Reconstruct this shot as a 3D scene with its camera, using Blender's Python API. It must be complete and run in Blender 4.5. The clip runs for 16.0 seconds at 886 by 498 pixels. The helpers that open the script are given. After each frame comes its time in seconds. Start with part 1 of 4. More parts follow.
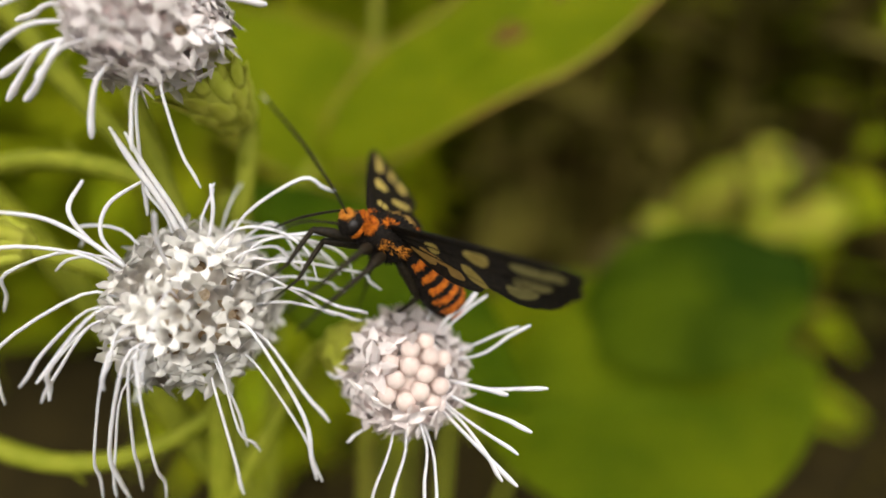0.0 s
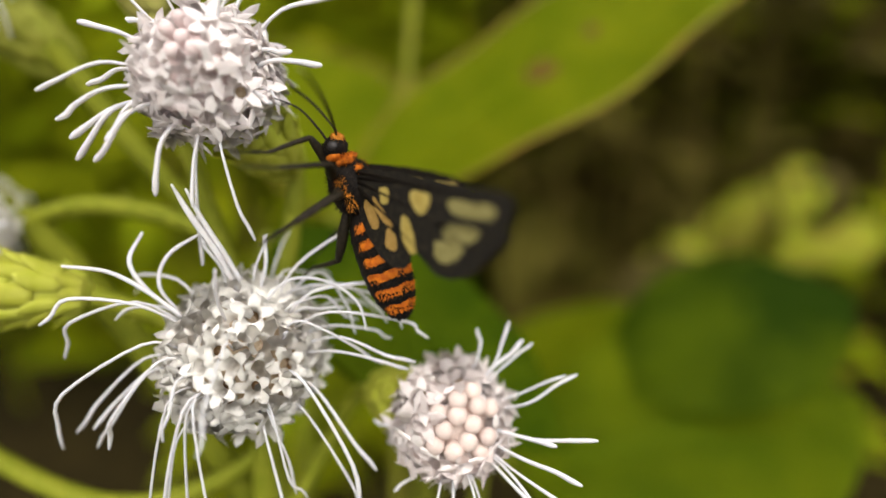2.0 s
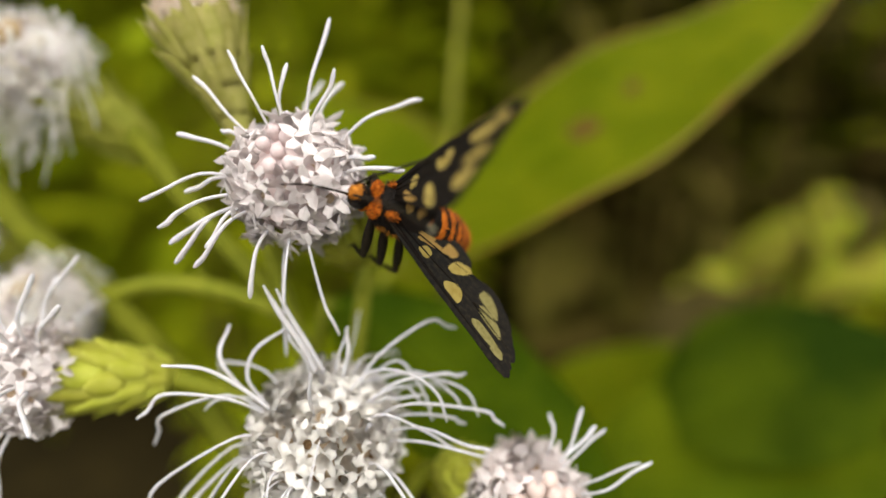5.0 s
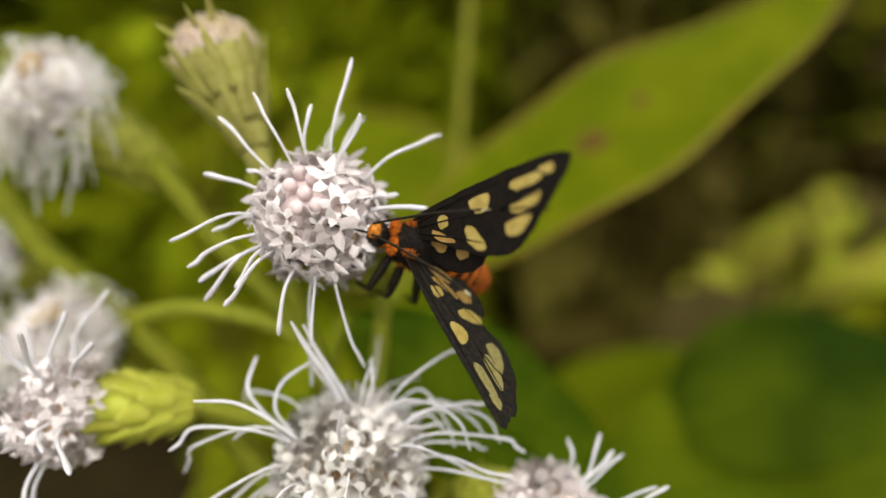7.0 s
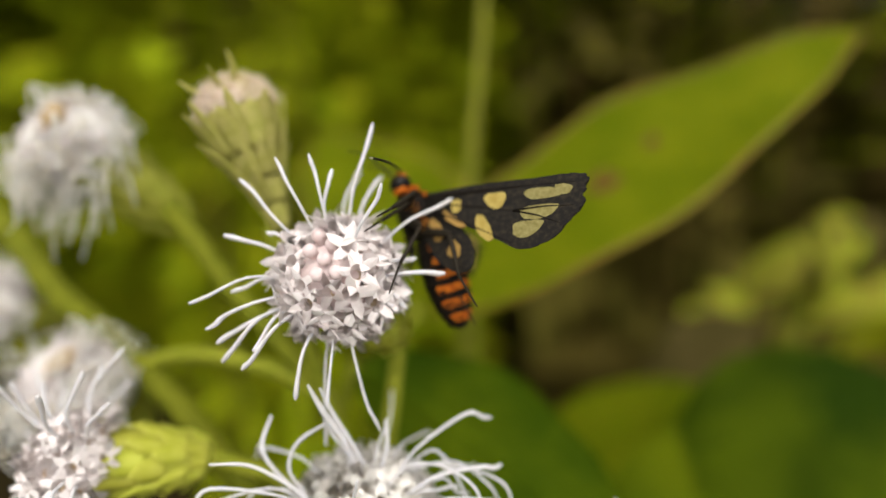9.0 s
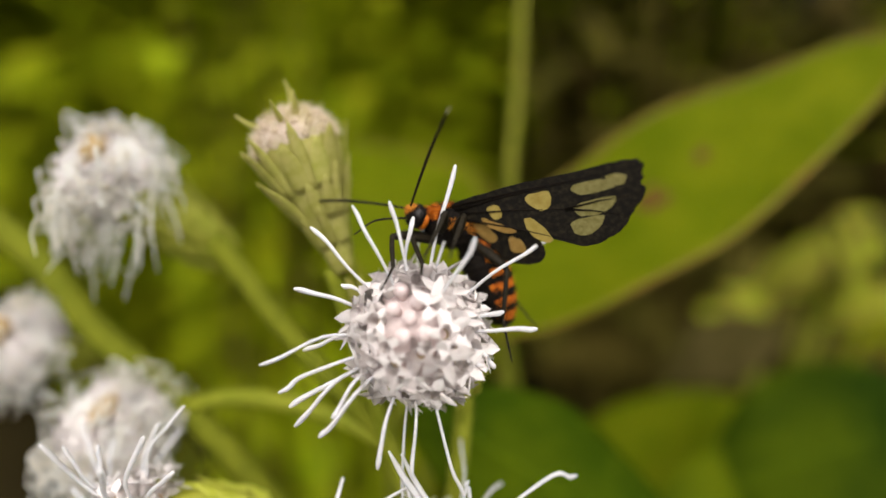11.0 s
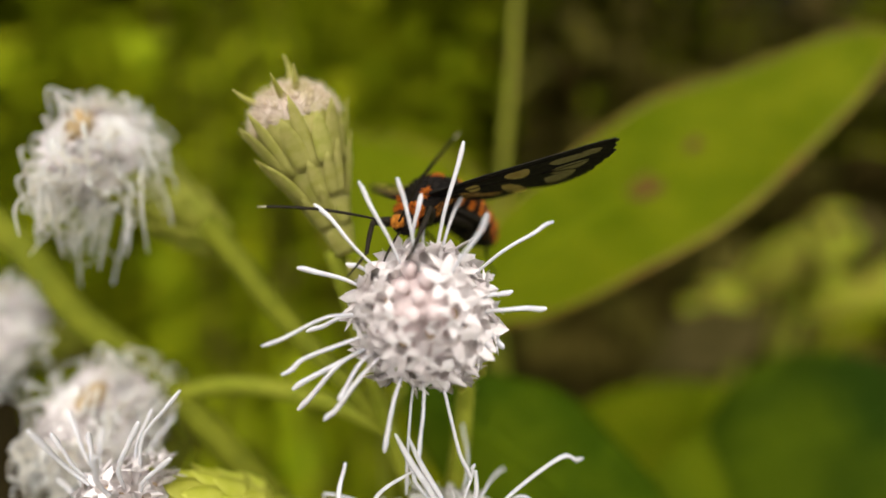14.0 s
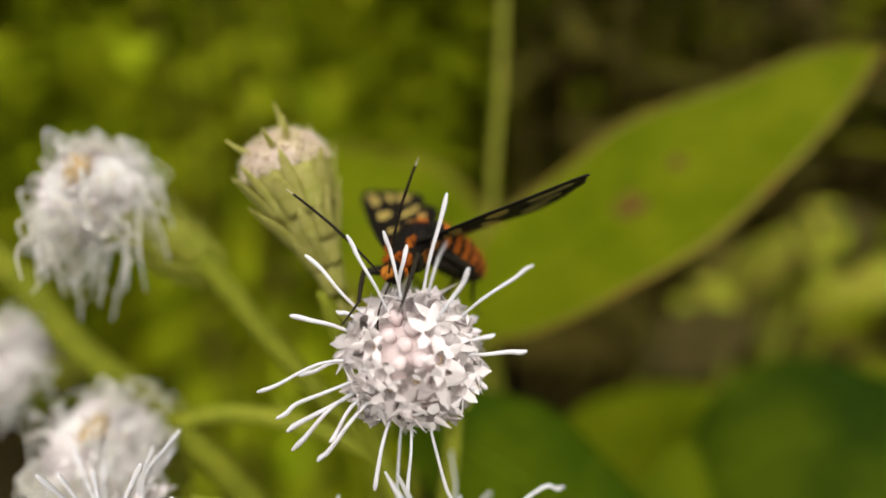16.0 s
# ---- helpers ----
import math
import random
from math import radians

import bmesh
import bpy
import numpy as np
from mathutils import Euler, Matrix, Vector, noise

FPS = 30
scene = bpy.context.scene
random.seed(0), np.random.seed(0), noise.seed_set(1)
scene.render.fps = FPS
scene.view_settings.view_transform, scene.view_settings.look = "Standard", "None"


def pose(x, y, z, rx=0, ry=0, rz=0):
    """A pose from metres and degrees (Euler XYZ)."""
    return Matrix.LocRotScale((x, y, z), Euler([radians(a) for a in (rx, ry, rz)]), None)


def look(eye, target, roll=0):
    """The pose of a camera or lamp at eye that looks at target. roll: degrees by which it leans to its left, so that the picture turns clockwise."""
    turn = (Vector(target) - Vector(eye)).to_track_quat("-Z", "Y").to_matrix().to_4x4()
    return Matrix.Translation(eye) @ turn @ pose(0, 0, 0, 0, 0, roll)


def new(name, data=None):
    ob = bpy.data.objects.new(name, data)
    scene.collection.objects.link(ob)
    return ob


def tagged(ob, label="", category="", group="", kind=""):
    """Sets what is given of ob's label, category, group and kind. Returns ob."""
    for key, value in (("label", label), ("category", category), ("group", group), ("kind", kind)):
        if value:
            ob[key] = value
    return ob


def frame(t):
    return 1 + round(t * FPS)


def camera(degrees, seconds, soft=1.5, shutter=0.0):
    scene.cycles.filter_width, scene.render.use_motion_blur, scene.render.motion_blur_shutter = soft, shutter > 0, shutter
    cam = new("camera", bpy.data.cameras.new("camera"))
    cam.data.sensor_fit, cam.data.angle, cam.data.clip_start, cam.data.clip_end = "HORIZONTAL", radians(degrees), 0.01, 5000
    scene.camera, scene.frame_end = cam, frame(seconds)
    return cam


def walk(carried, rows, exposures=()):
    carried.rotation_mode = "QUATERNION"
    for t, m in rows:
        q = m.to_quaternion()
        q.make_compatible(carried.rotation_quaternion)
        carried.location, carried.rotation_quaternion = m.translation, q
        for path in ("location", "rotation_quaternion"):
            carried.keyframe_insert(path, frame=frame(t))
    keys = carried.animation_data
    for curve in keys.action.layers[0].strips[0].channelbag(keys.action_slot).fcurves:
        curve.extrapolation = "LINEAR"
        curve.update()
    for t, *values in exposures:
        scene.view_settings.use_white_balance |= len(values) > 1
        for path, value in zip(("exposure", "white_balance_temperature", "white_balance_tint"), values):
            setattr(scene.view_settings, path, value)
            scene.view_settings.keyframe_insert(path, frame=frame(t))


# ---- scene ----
# A close view of a wasp moth on white flower heads. Lengths below are millimetres, laid out from the first eye:
# x to the right, y ahead, z up; BASE turns them into the world, where z is up and the ground lies at 0.
MM = 0.001
BASE = pose(0, 0, 0.36, -25, 0, 0)


def spot_at(x, y, z, rx=0, ry=0, rz=0):
    return BASE @ pose(x * MM, y * MM, z * MM, rx, ry, rz)


def local(x, y, z, rx=0, ry=0, rz=0):
    return pose(x * MM, y * MM, z * MM, rx, ry, rz)


cam = camera(80.0, 16.0, soft=1.6)
cam.data.dof.use_dof = True
cam.data.dof.focus_distance = 0.0394
cam.data.dof.aperture_fstop = 6.9
PATH = [
    (0, 0.00, 0.00, -0.00, 87.12, -0.16, -2.08),
    (0.5, -0.63, 0.11, 0.32, 88.15, -0.14, -1.46),
    (1, -0.15, 0.18, 0.95, 87.58, -0.07, -1.52),
    (1.5, -0.37, 0.42, 0.34, 88.19, 0.43, -0.75),
    (2, -2.21, -0.40, 2.48, 89.16, -0.01, 0.02),
    (2.5, -2.44, -0.95, 5.61, 90.14, 0.64, 0.54),
    (3, -2.44, -1.51, 7.51, 90.65, 0.61, 0.50),
    (3.5, -3.15, -2.28, 8.69, 91.22, 0.96, 1.17),
    (4, -3.32, -1.92, 8.55, 91.46, 0.58, 1.49),
    (4.5, -4.87, -1.91, 9.00, 91.12, 0.42, 1.22),
    (4.7, -6.20, -1.94, 8.30, 91.19, 0.66, 1.95),
    (6.8, -8.34, -3.22, 12.14, 90.83, 0.26, 0.45),
    (7, -8.68, -3.18, 12.02, 90.29, 1.18, 1.82),
    (7.5, -9.65, -3.10, 11.02, 90.22, 0.97, 2.08),
    (8, -8.13, -2.98, 11.65, 90.89, 0.58, 1.88),
    (8.5, -7.88, -3.67, 11.29, 91.75, 0.79, 2.26),
    (9, -9.80, -3.39, 16.27, 91.62, 0.38, 2.16),
    (9.5, -12.07, -3.25, 19.17, 91.55, 0.76, 1.56),
    (9.7, -13.69, -1.59, 19.67, 91.26, 0.53, 3.35),
    (11.8, -16.86, -0.33, 21.38, 90.69, 0.69, 0.30),
    (12, -16.77, -0.54, 21.31, 91.55, 0.62, -0.03),
    (12.5, -17.53, 0.61, 22.97, 89.93, 0.44, 0.09),
    (13, -17.69, -0.06, 21.01, 90.47, 0.98, 0.52),
    (13.5, -17.93, 0.39, 21.43, 89.89, 0.18, -0.12),
    (14, -18.69, 0.61, 19.70, 90.36, 0.67, 0.00),
    (14.5, -17.58, 0.46, 20.23, 90.38, 1.03, 0.46),
    (15, -18.16, 0.74, 23.71, 89.73, 0.36, 0.33),
    (15.5, -18.20, -0.00, 23.69, 90.19, 1.11, 0.11),
    (16, -17.79, -1.44, 23.87, 89.51, 1.28, -0.46),
]
walk(cam, [(t, spot_at(*row)) for t, *row in PATH], ((0, 0.58), (4.5, 0.52), (7, 0.46), (12, 0.45), (16, 0.40)))

# ---- light: a bright overcast sky, with a wide soft sun high up behind the camera ----
SUN_HEIGHT, SUN_TURN = 65, 168
world = bpy.data.worlds.new("sky")
scene.world = world
world.use_nodes = True
wn = world.node_tree
sky = wn.nodes.new("ShaderNodeTexSky")
sky.sky_type, sky.sun_disc = "NISHITA", False
sky.sun_elevation, sky.sun_rotation = radians(SUN_HEIGHT), radians(SUN_TURN)
sky.air_density, sky.dust_density = 1.0, 6.0
cloud = wn.nodes.new("ShaderNodeHueSaturation")
cloud.inputs["Saturation"].default_value = 0.45
wn.links.new(sky.outputs[0], cloud.inputs["Color"])
wn.links.new(cloud.outputs[0], wn.nodes["Background"].inputs[0])
wn.nodes["Background"].inputs[1].default_value = 0.15
sun = new("sun", bpy.data.lights.new("sun", "SUN"))
sun.data.energy, sun.data.angle, sun.data.color = 1.75, radians(145), (1.0, 0.965, 0.82)
way = Vector((math.sin(radians(SUN_TURN)) * math.cos(radians(SUN_HEIGHT)), math.cos(radians(SUN_TURN)) * math.cos(radians(SUN_HEIGHT)), math.sin(radians(SUN_HEIGHT))))
sun.matrix_world = look(way * 3, (0, 0, 0))


# ---- materials ----
def material(name, base, other=None, size=0.4, rough=0.6, bump=0.0, fine=None, through_light=0.0, island=0.0, sheen=0.0, metal=0.0, spec=0.3, contrast=(0.35, 0.65), per_thing=0.0, soft=0.0):
    """A painted or grown surface: two colours mixed by noise of that size in mm, with relief; through_light: share of light let through."""
    m = bpy.data.materials.new(name)
    m.use_nodes = True
    nt = m.node_tree
    b = nt.nodes["Principled BSDF"]
    b.inputs["Roughness"].default_value = rough
    b.inputs["Metallic"].default_value = metal
    b.inputs["Specular IOR Level"].default_value = spec
    if soft:
        b.inputs["Subsurface Weight"].default_value = soft
        b.inputs["Subsurface Radius"].default_value = (1.0, 0.9, 0.8)
        b.inputs["Subsurface Scale"].default_value = 0.7 * MM
    if sheen:
        b.inputs["Sheen Weight"].default_value = sheen
    other = other or tuple(c * 0.75 for c in base)
    co = nt.nodes.new("ShaderNodeTexCoord")
    n1 = nt.nodes.new("ShaderNodeTexNoise")
    n1.inputs["Scale"].default_value = 1.0 / (size * MM)
    n1.inputs["Detail"].default_value = 4
    n1.inputs["Roughness"].default_value = 0.6
    nt.links.new(co.outputs["Object"], n1.inputs["Vector"])
    ramp = nt.nodes.new("ShaderNodeValToRGB")
    ramp.color_ramp.elements[0].position, ramp.color_ramp.elements[1].position = contrast
    ramp.color_ramp.elements[0].color = (*base, 1)
    ramp.color_ramp.elements[1].color = (*other, 1)
    nt.links.new(n1.outputs["Fac"], ramp.inputs["Fac"])
    col = ramp.outputs["Color"]
    if island or per_thing:
        if island:
            g = nt.nodes.new("ShaderNodeNewGeometry")
            ran = g.outputs["Random Per Island"]
        else:
            g = nt.nodes.new("ShaderNodeObjectInfo")
            ran = g.outputs["Random"]
        mr = nt.nodes.new("ShaderNodeMapRange")
        v = island or per_thing
        mr.inputs["To Min"].default_value, mr.inputs["To Max"].default_value = 1 - v, 1 + v * 0.6
        nt.links.new(ran, mr.inputs["Value"])
        hs = nt.nodes.new("ShaderNodeHueSaturation")
        nt.links.new(mr.outputs[0], hs.inputs["Value"])
        mh = nt.nodes.new("ShaderNodeMapRange")
        mh.inputs["To Min"].default_value, mh.inputs["To Max"].default_value = 0.5 - 0.05 * v, 0.5 + 0.03 * v
        nt.links.new(ran, mh.inputs["Value"])
        nt.links.new(mh.outputs[0], hs.inputs["Hue"])
        nt.links.new(col, hs.inputs["Color"])
        col = hs.outputs["Color"]
    nt.links.new(col, b.inputs["Base Color"])
    if bump:
        n2 = nt.nodes.new("ShaderNodeTexNoise")
        n2.inputs["Scale"].default_value = 1.0 / ((fine or size * 0.3) * MM)
        n2.inputs["Detail"].default_value = 3
        nt.links.new(co.outputs["Object"], n2.inputs["Vector"])
        bp = nt.nodes.new("ShaderNodeBump")
        bp.inputs["Strength"].default_value = bump
        bp.inputs["Distance"].default_value = (fine or size * 0.3) * MM * 0.5
        nt.links.new(n2.outputs["Fac"], bp.inputs["Height"])
        nt.links.new(bp.outputs[0], b.inputs["Normal"])
    if through_light:
        tr = nt.nodes.new("ShaderNodeBsdfTranslucent")
        nt.links.new(col, tr.inputs["Color"])
        mx = nt.nodes.new("ShaderNodeMixShader")
        mx.inputs[0].default_value = through_light
        nt.links.new(b.outputs[0], mx.inputs[1])
        nt.links.new(tr.outputs[0], mx.inputs[2])
        nt.links.new(mx.outputs[0], nt.nodes["Material Output"].inputs[0])
    return m


PETAL = material("white_petal", (0.875, 0.83, 0.82), (0.815, 0.765, 0.75), 0.5, 0.55, 0.2, 0.12, 0.37, per_thing=0.06)
PETAL_PINK = material("pinkish_petal", (0.92, 0.87, 0.855), (0.88, 0.82, 0.80), 0.5, 0.55, 0.2, 0.12, 0.37, per_thing=0.06)
PETAL_CREAM = material("cream_petal", (0.86, 0.835, 0.80), (0.81, 0.78, 0.735), 0.6, 0.55, 0.2, 0.12, 0.30, per_thing=0.08)
BUD_PINK = material("pink_floret_bud", (0.68, 0.54, 0.48), (0.76, 0.63, 0.57), 0.4, 0.5, 0.3, 0.1, 0.2, per_thing=0.1)
BUD_PALE = material("pale_pink_floret_bud", (0.66, 0.53, 0.52), (0.74, 0.62, 0.60), 0.5, 0.6, 0.3, 0.12, 0.15, per_thing=0.08)
THROAT = material("brown_throat", (0.40, 0.29, 0.18), (0.60, 0.48, 0.34), 0.2, 0.7)
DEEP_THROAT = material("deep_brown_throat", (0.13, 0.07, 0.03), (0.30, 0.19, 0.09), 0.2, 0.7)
STYLE = material("white_style", (0.68, 0.655, 0.665), (0.61, 0.58, 0.595), 1.2, 0.45, 0.2, 0.1, 0.12, soft=0.6)
STYLE_OLD = material("withered_style", (0.80, 0.79, 0.745), (0.72, 0.65, 0.52), 3.0, 0.6, 0.2, 0.2, 0.3, soft=0.6)
TAN = material("withered_tan", (0.34, 0.22, 0.09), (0.52, 0.39, 0.22), 0.8, 0.7, 0.4, 0.2)
BRACT = material("green_bract", (0.46, 0.48, 0.045), (0.57, 0.57, 0.09), 1.2, 0.5, 0.4, 0.15, 0.3, per_thing=0.15)
BRACT_OLIVE = material("olive_bract", (0.24, 0.26, 0.02), (0.33, 0.33, 0.04), 1.2, 0.6, 0.4, 0.15, 0.3, per_thing=0.12)
BRACT_PALE = material("pale_bract", (0.38, 0.37, 0.07), (0.52, 0.47, 0.15), 1.6, 0.6, 0.4, 0.15, 0.40, per_thing=0.12)
STEM = material("green_stem", (0.14, 0.16, 0.008), (0.20, 0.21, 0.016), 1.5, 0.6, 0.5, 0.12, spec=0.12)
# Dimmed copy of green_stem: the shade on the back stems is in the colour.
STEM_DIM = material("dim_green_stem", (0.095, 0.108, 0.005), (0.14, 0.15, 0.009), 2.5, 0.7, 0.5, 0.2, spec=0.08)
LEAF = material("green_leaf", (0.165, 0.215, 0.002), (0.235, 0.27, 0.005), 9.0, 0.7, 0.5, 1.0, 0.35, spec=0.06)
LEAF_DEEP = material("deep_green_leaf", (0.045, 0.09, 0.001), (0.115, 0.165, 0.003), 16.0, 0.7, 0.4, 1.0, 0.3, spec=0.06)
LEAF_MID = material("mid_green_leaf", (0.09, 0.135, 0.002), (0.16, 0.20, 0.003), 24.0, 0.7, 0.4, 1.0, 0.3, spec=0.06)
# Shade on the broad low leaf is put into this dark mottled green.
LEAF_SHADED = material("shade_mottled_leaf", (0.026, 0.056, 0.001), (0.085, 0.125, 0.002), 30.0, 0.7, 0.4, 1.0, 0.25, spec=0.06, contrast=(0.42, 0.62))
LEAF_DRY = material("dry_leaf", (0.07, 0.057, 0.014), (0.12, 0.095, 0.03), 12.0, 0.8, 0.4, 1.0, 0.2, spec=0.05)
STALK_PALE = material("pale_stalk", (0.14, 0.15, 0.012), (0.20, 0.19, 0.02), 6.0, 0.7, 0.4, 0.5, spec=0.1)
LEAF_PALE = material("pale_leaf", (0.44, 0.51, 0.03), (0.40, 0.34, 0.065), 9.0, 0.7, 0.4, 1.0, 0.35, spec=0.06)
LEAF_EDGE = material("brown_leaf_edge", (0.22, 0.20, 0.01), (0.23, 0.13, 0.012), 5.0, 0.5)
BLEMISH = material("leaf_blemish", (0.12, 0.035, 0.008), (0.20, 0.085, 0.015), 1.5, 0.7)
WEEDS = material("undergrowth_leaf", (0.155, 0.21, 0.003), (0.29, 0.31, 0.006), 20.0, 0.75, 0.3, 3.0, 0.3, island=0.3, spec=0.05)
# Dry brown of the stalks; on the right-hand weeds it also stands for shade.
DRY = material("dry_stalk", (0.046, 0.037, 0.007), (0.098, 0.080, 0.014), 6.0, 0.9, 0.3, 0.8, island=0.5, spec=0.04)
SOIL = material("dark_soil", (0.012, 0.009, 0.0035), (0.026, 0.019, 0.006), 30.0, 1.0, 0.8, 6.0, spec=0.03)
BLACK = material("black_scales", (0.004, 0.0035, 0.0032), (0.014, 0.010, 0.007), 0.3, 0.6, 0.6, 0.05, spec=0.07)
WING_BLACK = material("black_wing_scales", (0.004, 0.0035, 0.003), (0.012, 0.008, 0.005), 0.5, 0.6, 0.5, 0.05, 0.05, spec=0.06)
ORANGE = material("orange_scales", (0.62, 0.18, 0.010), (0.36, 0.075, 0.006), 0.35, 0.6, 0.7, 0.06, spec=0.15)
AMBER = material("amber_scales", (0.60, 0.23, 0.025), (0.28, 0.09, 0.01), 0.3, 0.6, 0.7, 0.06, spec=0.15)
PANE = material("straw_wing_window", (0.56, 0.43, 0.125), (0.44, 0.32, 0.075), 0.8, 0.6, 0.3, 0.08, 0.4, spec=0.1)
PANE_WORN = material("worn_wing_window", (0.44, 0.38, 0.15), (0.29, 0.25, 0.08), 0.4, 0.6, 0.3, 0.08, 0.5, spec=0.1)
PANE_AMBER = material("amber_wing_window", (0.53, 0.33, 0.09), (0.40, 0.23, 0.055), 0.7, 0.6, 0.3, 0.08, 0.4)
WORN_BLACK = material("rubbed_wing_scales", (0.009, 0.0075, 0.006), (0.032, 0.025, 0.015), 0.4, 0.6, 0.5, 0.06, 0.15, spec=0.12, contrast=(0.45, 0.7))
EYE_BLACK = material("black_eye", (0.008, 0.007, 0.008), (0.02, 0.015, 0.012), 0.2, 0.35, spec=0.3)
LEG = material("dark_leg", (0.007, 0.0055, 0.003), (0.022, 0.016, 0.009), 0.3, 0.55, 0.5, 0.05, spec=0.12)
PALE_TIP = material("pale_antenna_tip", (0.50, 0.45, 0.28), None, 0.3, 0.5)


# ---- helpers for meshes, in millimetres ----
def mesh_of(bm, *mats, smooth=True):
    me = bpy.data.meshes.new("mesh")
    bmesh.ops.recalc_face_normals(bm, faces=bm.faces)
    bmesh.ops.scale(bm, vec=(MM, MM, MM), verts=bm.verts)
    for f in bm.faces:
        f.smooth = smooth
    bm.to_mesh(me)
    bm.free()
    for m in mats:
        me.materials.append(m)
    return me


def piece(name, me, parent, m=None, label=""):
    ob = new(name, me)
    ob.parent = parent
    if m is not None:
        ob.matrix_basis = m
    return tagged(ob, label)


def part(name, bm, mats, parent, label="", m=None, smooth=True):
    return piece(name, mesh_of(bm, *(mats if isinstance(mats, tuple) else (mats,)), smooth=smooth), parent, m, label)


def thing(name, m, label, category, group="", kind=""):
    ob = new(name)
    ob.matrix_basis = m
    return tagged(ob, label, category, group, kind)


def smooth_line(points, n=6):
    """A Catmull-Rom line through the points, n steps between two of them."""
    p = [Vector(q) for q in points]
    p = [p[0] * 2 - p[1]] + p + [p[-1] * 2 - p[-2]]
    out = []
    for i in range(1, len(p) - 2):
        a, b, c, d = p[i - 1:i + 3]
        for k in range(n):
            t = k / n
            out.append(0.5 * ((2 * b) + (c - a) * t + (2 * a - 5 * b + 4 * c - d) * t * t + (3 * b - a - 3 * c + d) * t ** 3))
    return out + [p[-2]]


def tube(bm, line, radii, sides=7, mat=0, flat=1.0):
    """A closed tube along a line; radii run evenly from its start to its end."""
    line = [Vector(p) for p in line]
    n = len(line)
    up = Vector((0.3, 0.5, 0.8))
    rings = []
    for i, p in enumerate(line):
        d = (line[min(i + 1, n - 1)] - line[max(i - 1, 0)]).normalized()
        if abs(d.dot(up.normalized())) > 0.95:
            up = Vector((0.9, -0.4, 0.1))
        e1 = (up - d * up.dot(d)).normalized()
        up = e1
        e2 = d.cross(e1)
        s = i / (n - 1) * (len(radii) - 1)
        k = min(int(s), len(radii) - 2)
        r = radii[k] + (radii[k + 1] - radii[k]) * (s - k)
        rings.append([bm.verts.new(p + e1 * math.cos(a) * r + e2 * math.sin(a) * r * flat) for a in (math.tau * j / sides for j in range(sides))])
    for a, b in zip(rings, rings[1:]):
        for j in range(sides):
            bm.faces.new((a[j], a[(j + 1) % sides], b[(j + 1) % sides], b[j])).material_index = mat
    for ring, end, d in ((rings[0], line[0], -1), (rings[-1], line[-1], 1)):
        tip = bm.verts.new(end + (line[-1] - line[-2]).normalized() * radii[-1] * 0.7 if d > 0 else end)
        for j in range(sides):
            bm.faces.new((ring[j], ring[(j + 1) % sides], tip)).material_index = mat


def lathe(bm, profile, sides=16, axis="z", squash=1.0, mat=0):
    """A round body from (distance along the axis, radius) pairs, closed at both ends."""
    rings = []
    for h, r in profile:
        ring = []
        for j in range(sides):
            a = math.tau * j / sides
            u, v = math.cos(a) * r, math.sin(a) * r * squash
            ring.append(bm.verts.new((u, h, v) if axis == "y" else (u, v, h)))
        rings.append(ring)
    for a, b in zip(rings, rings[1:]):
        for j in range(sides):
            bm.faces.new((a[j], a[(j + 1) % sides], b[(j + 1) % sides], b[j])).material_index = mat
    for ring in (rings[0], rings[-1]):
        bm.faces.new(ring).material_index = mat


def ball(bm, centre, size, u=14, v=9, mat=0):
    got = bmesh.ops.create_uvsphere(bm, u_segments=u, v_segments=v, radius=1.0)
    for w in got["verts"]:
        w.co = Vector((w.co.x * size[0], w.co.y * size[1], w.co.z * size[2])) + Vector(centre)
    for f in {f for w in got["verts"] for f in w.link_faces}:
        f.material_index = mat


def facing(axis):
    """The turn that lays z along the axis, with y as near up as it goes."""
    a = Vector(axis).normalized()
    e1 = Vector((0, 0, 1)).cross(a).normalized()
    e2 = a.cross(e1)
    return Matrix((e1, e2, a)).transposed().to_4x4()


def off_axis(turn, lean, length=1.0):
    t, l = radians(turn), radians(lean)
    return Vector((math.sin(l) * math.cos(t), math.sin(l) * math.sin(t), math.cos(l))) * length


def fur(bm, count, place, length, ran, mat=0, back=0.6):
    """Short flat scales that lie backwards on a body; place gives a point and its normal."""
    for _ in range(count):
        p, nrm = place(ran)
        d = (nrm + Vector((ran.uniform(-.5, .5), -back + ran.uniform(-.4, .4), ran.uniform(-.5, .5)))).normalized()
        s = d.cross(nrm + Vector((0.01, 0, 0))).normalized() * 0.035
        l = length * ran.uniform(0.6, 1.3)
        f = bm.faces.new((bm.verts.new(p - s), bm.verts.new(p + s), bm.verts.new(p + d * l)))
        f.material_index = mat


def on_ellipsoid(centre, size, keep=lambda n: True):
    def pick(ran):
        while True:
            n = Vector((ran.gauss(0, 1), ran.gauss(0, 1), ran.gauss(0, 1))).normalized()
            if keep(n):
                p = Vector((n.x * size[0], n.y * size[1], n.z * size[2])) + Vector(centre)
                return p, Vector((n.x / size[0], n.y / size[1], n.z / size[2])).normalized()
    return pick


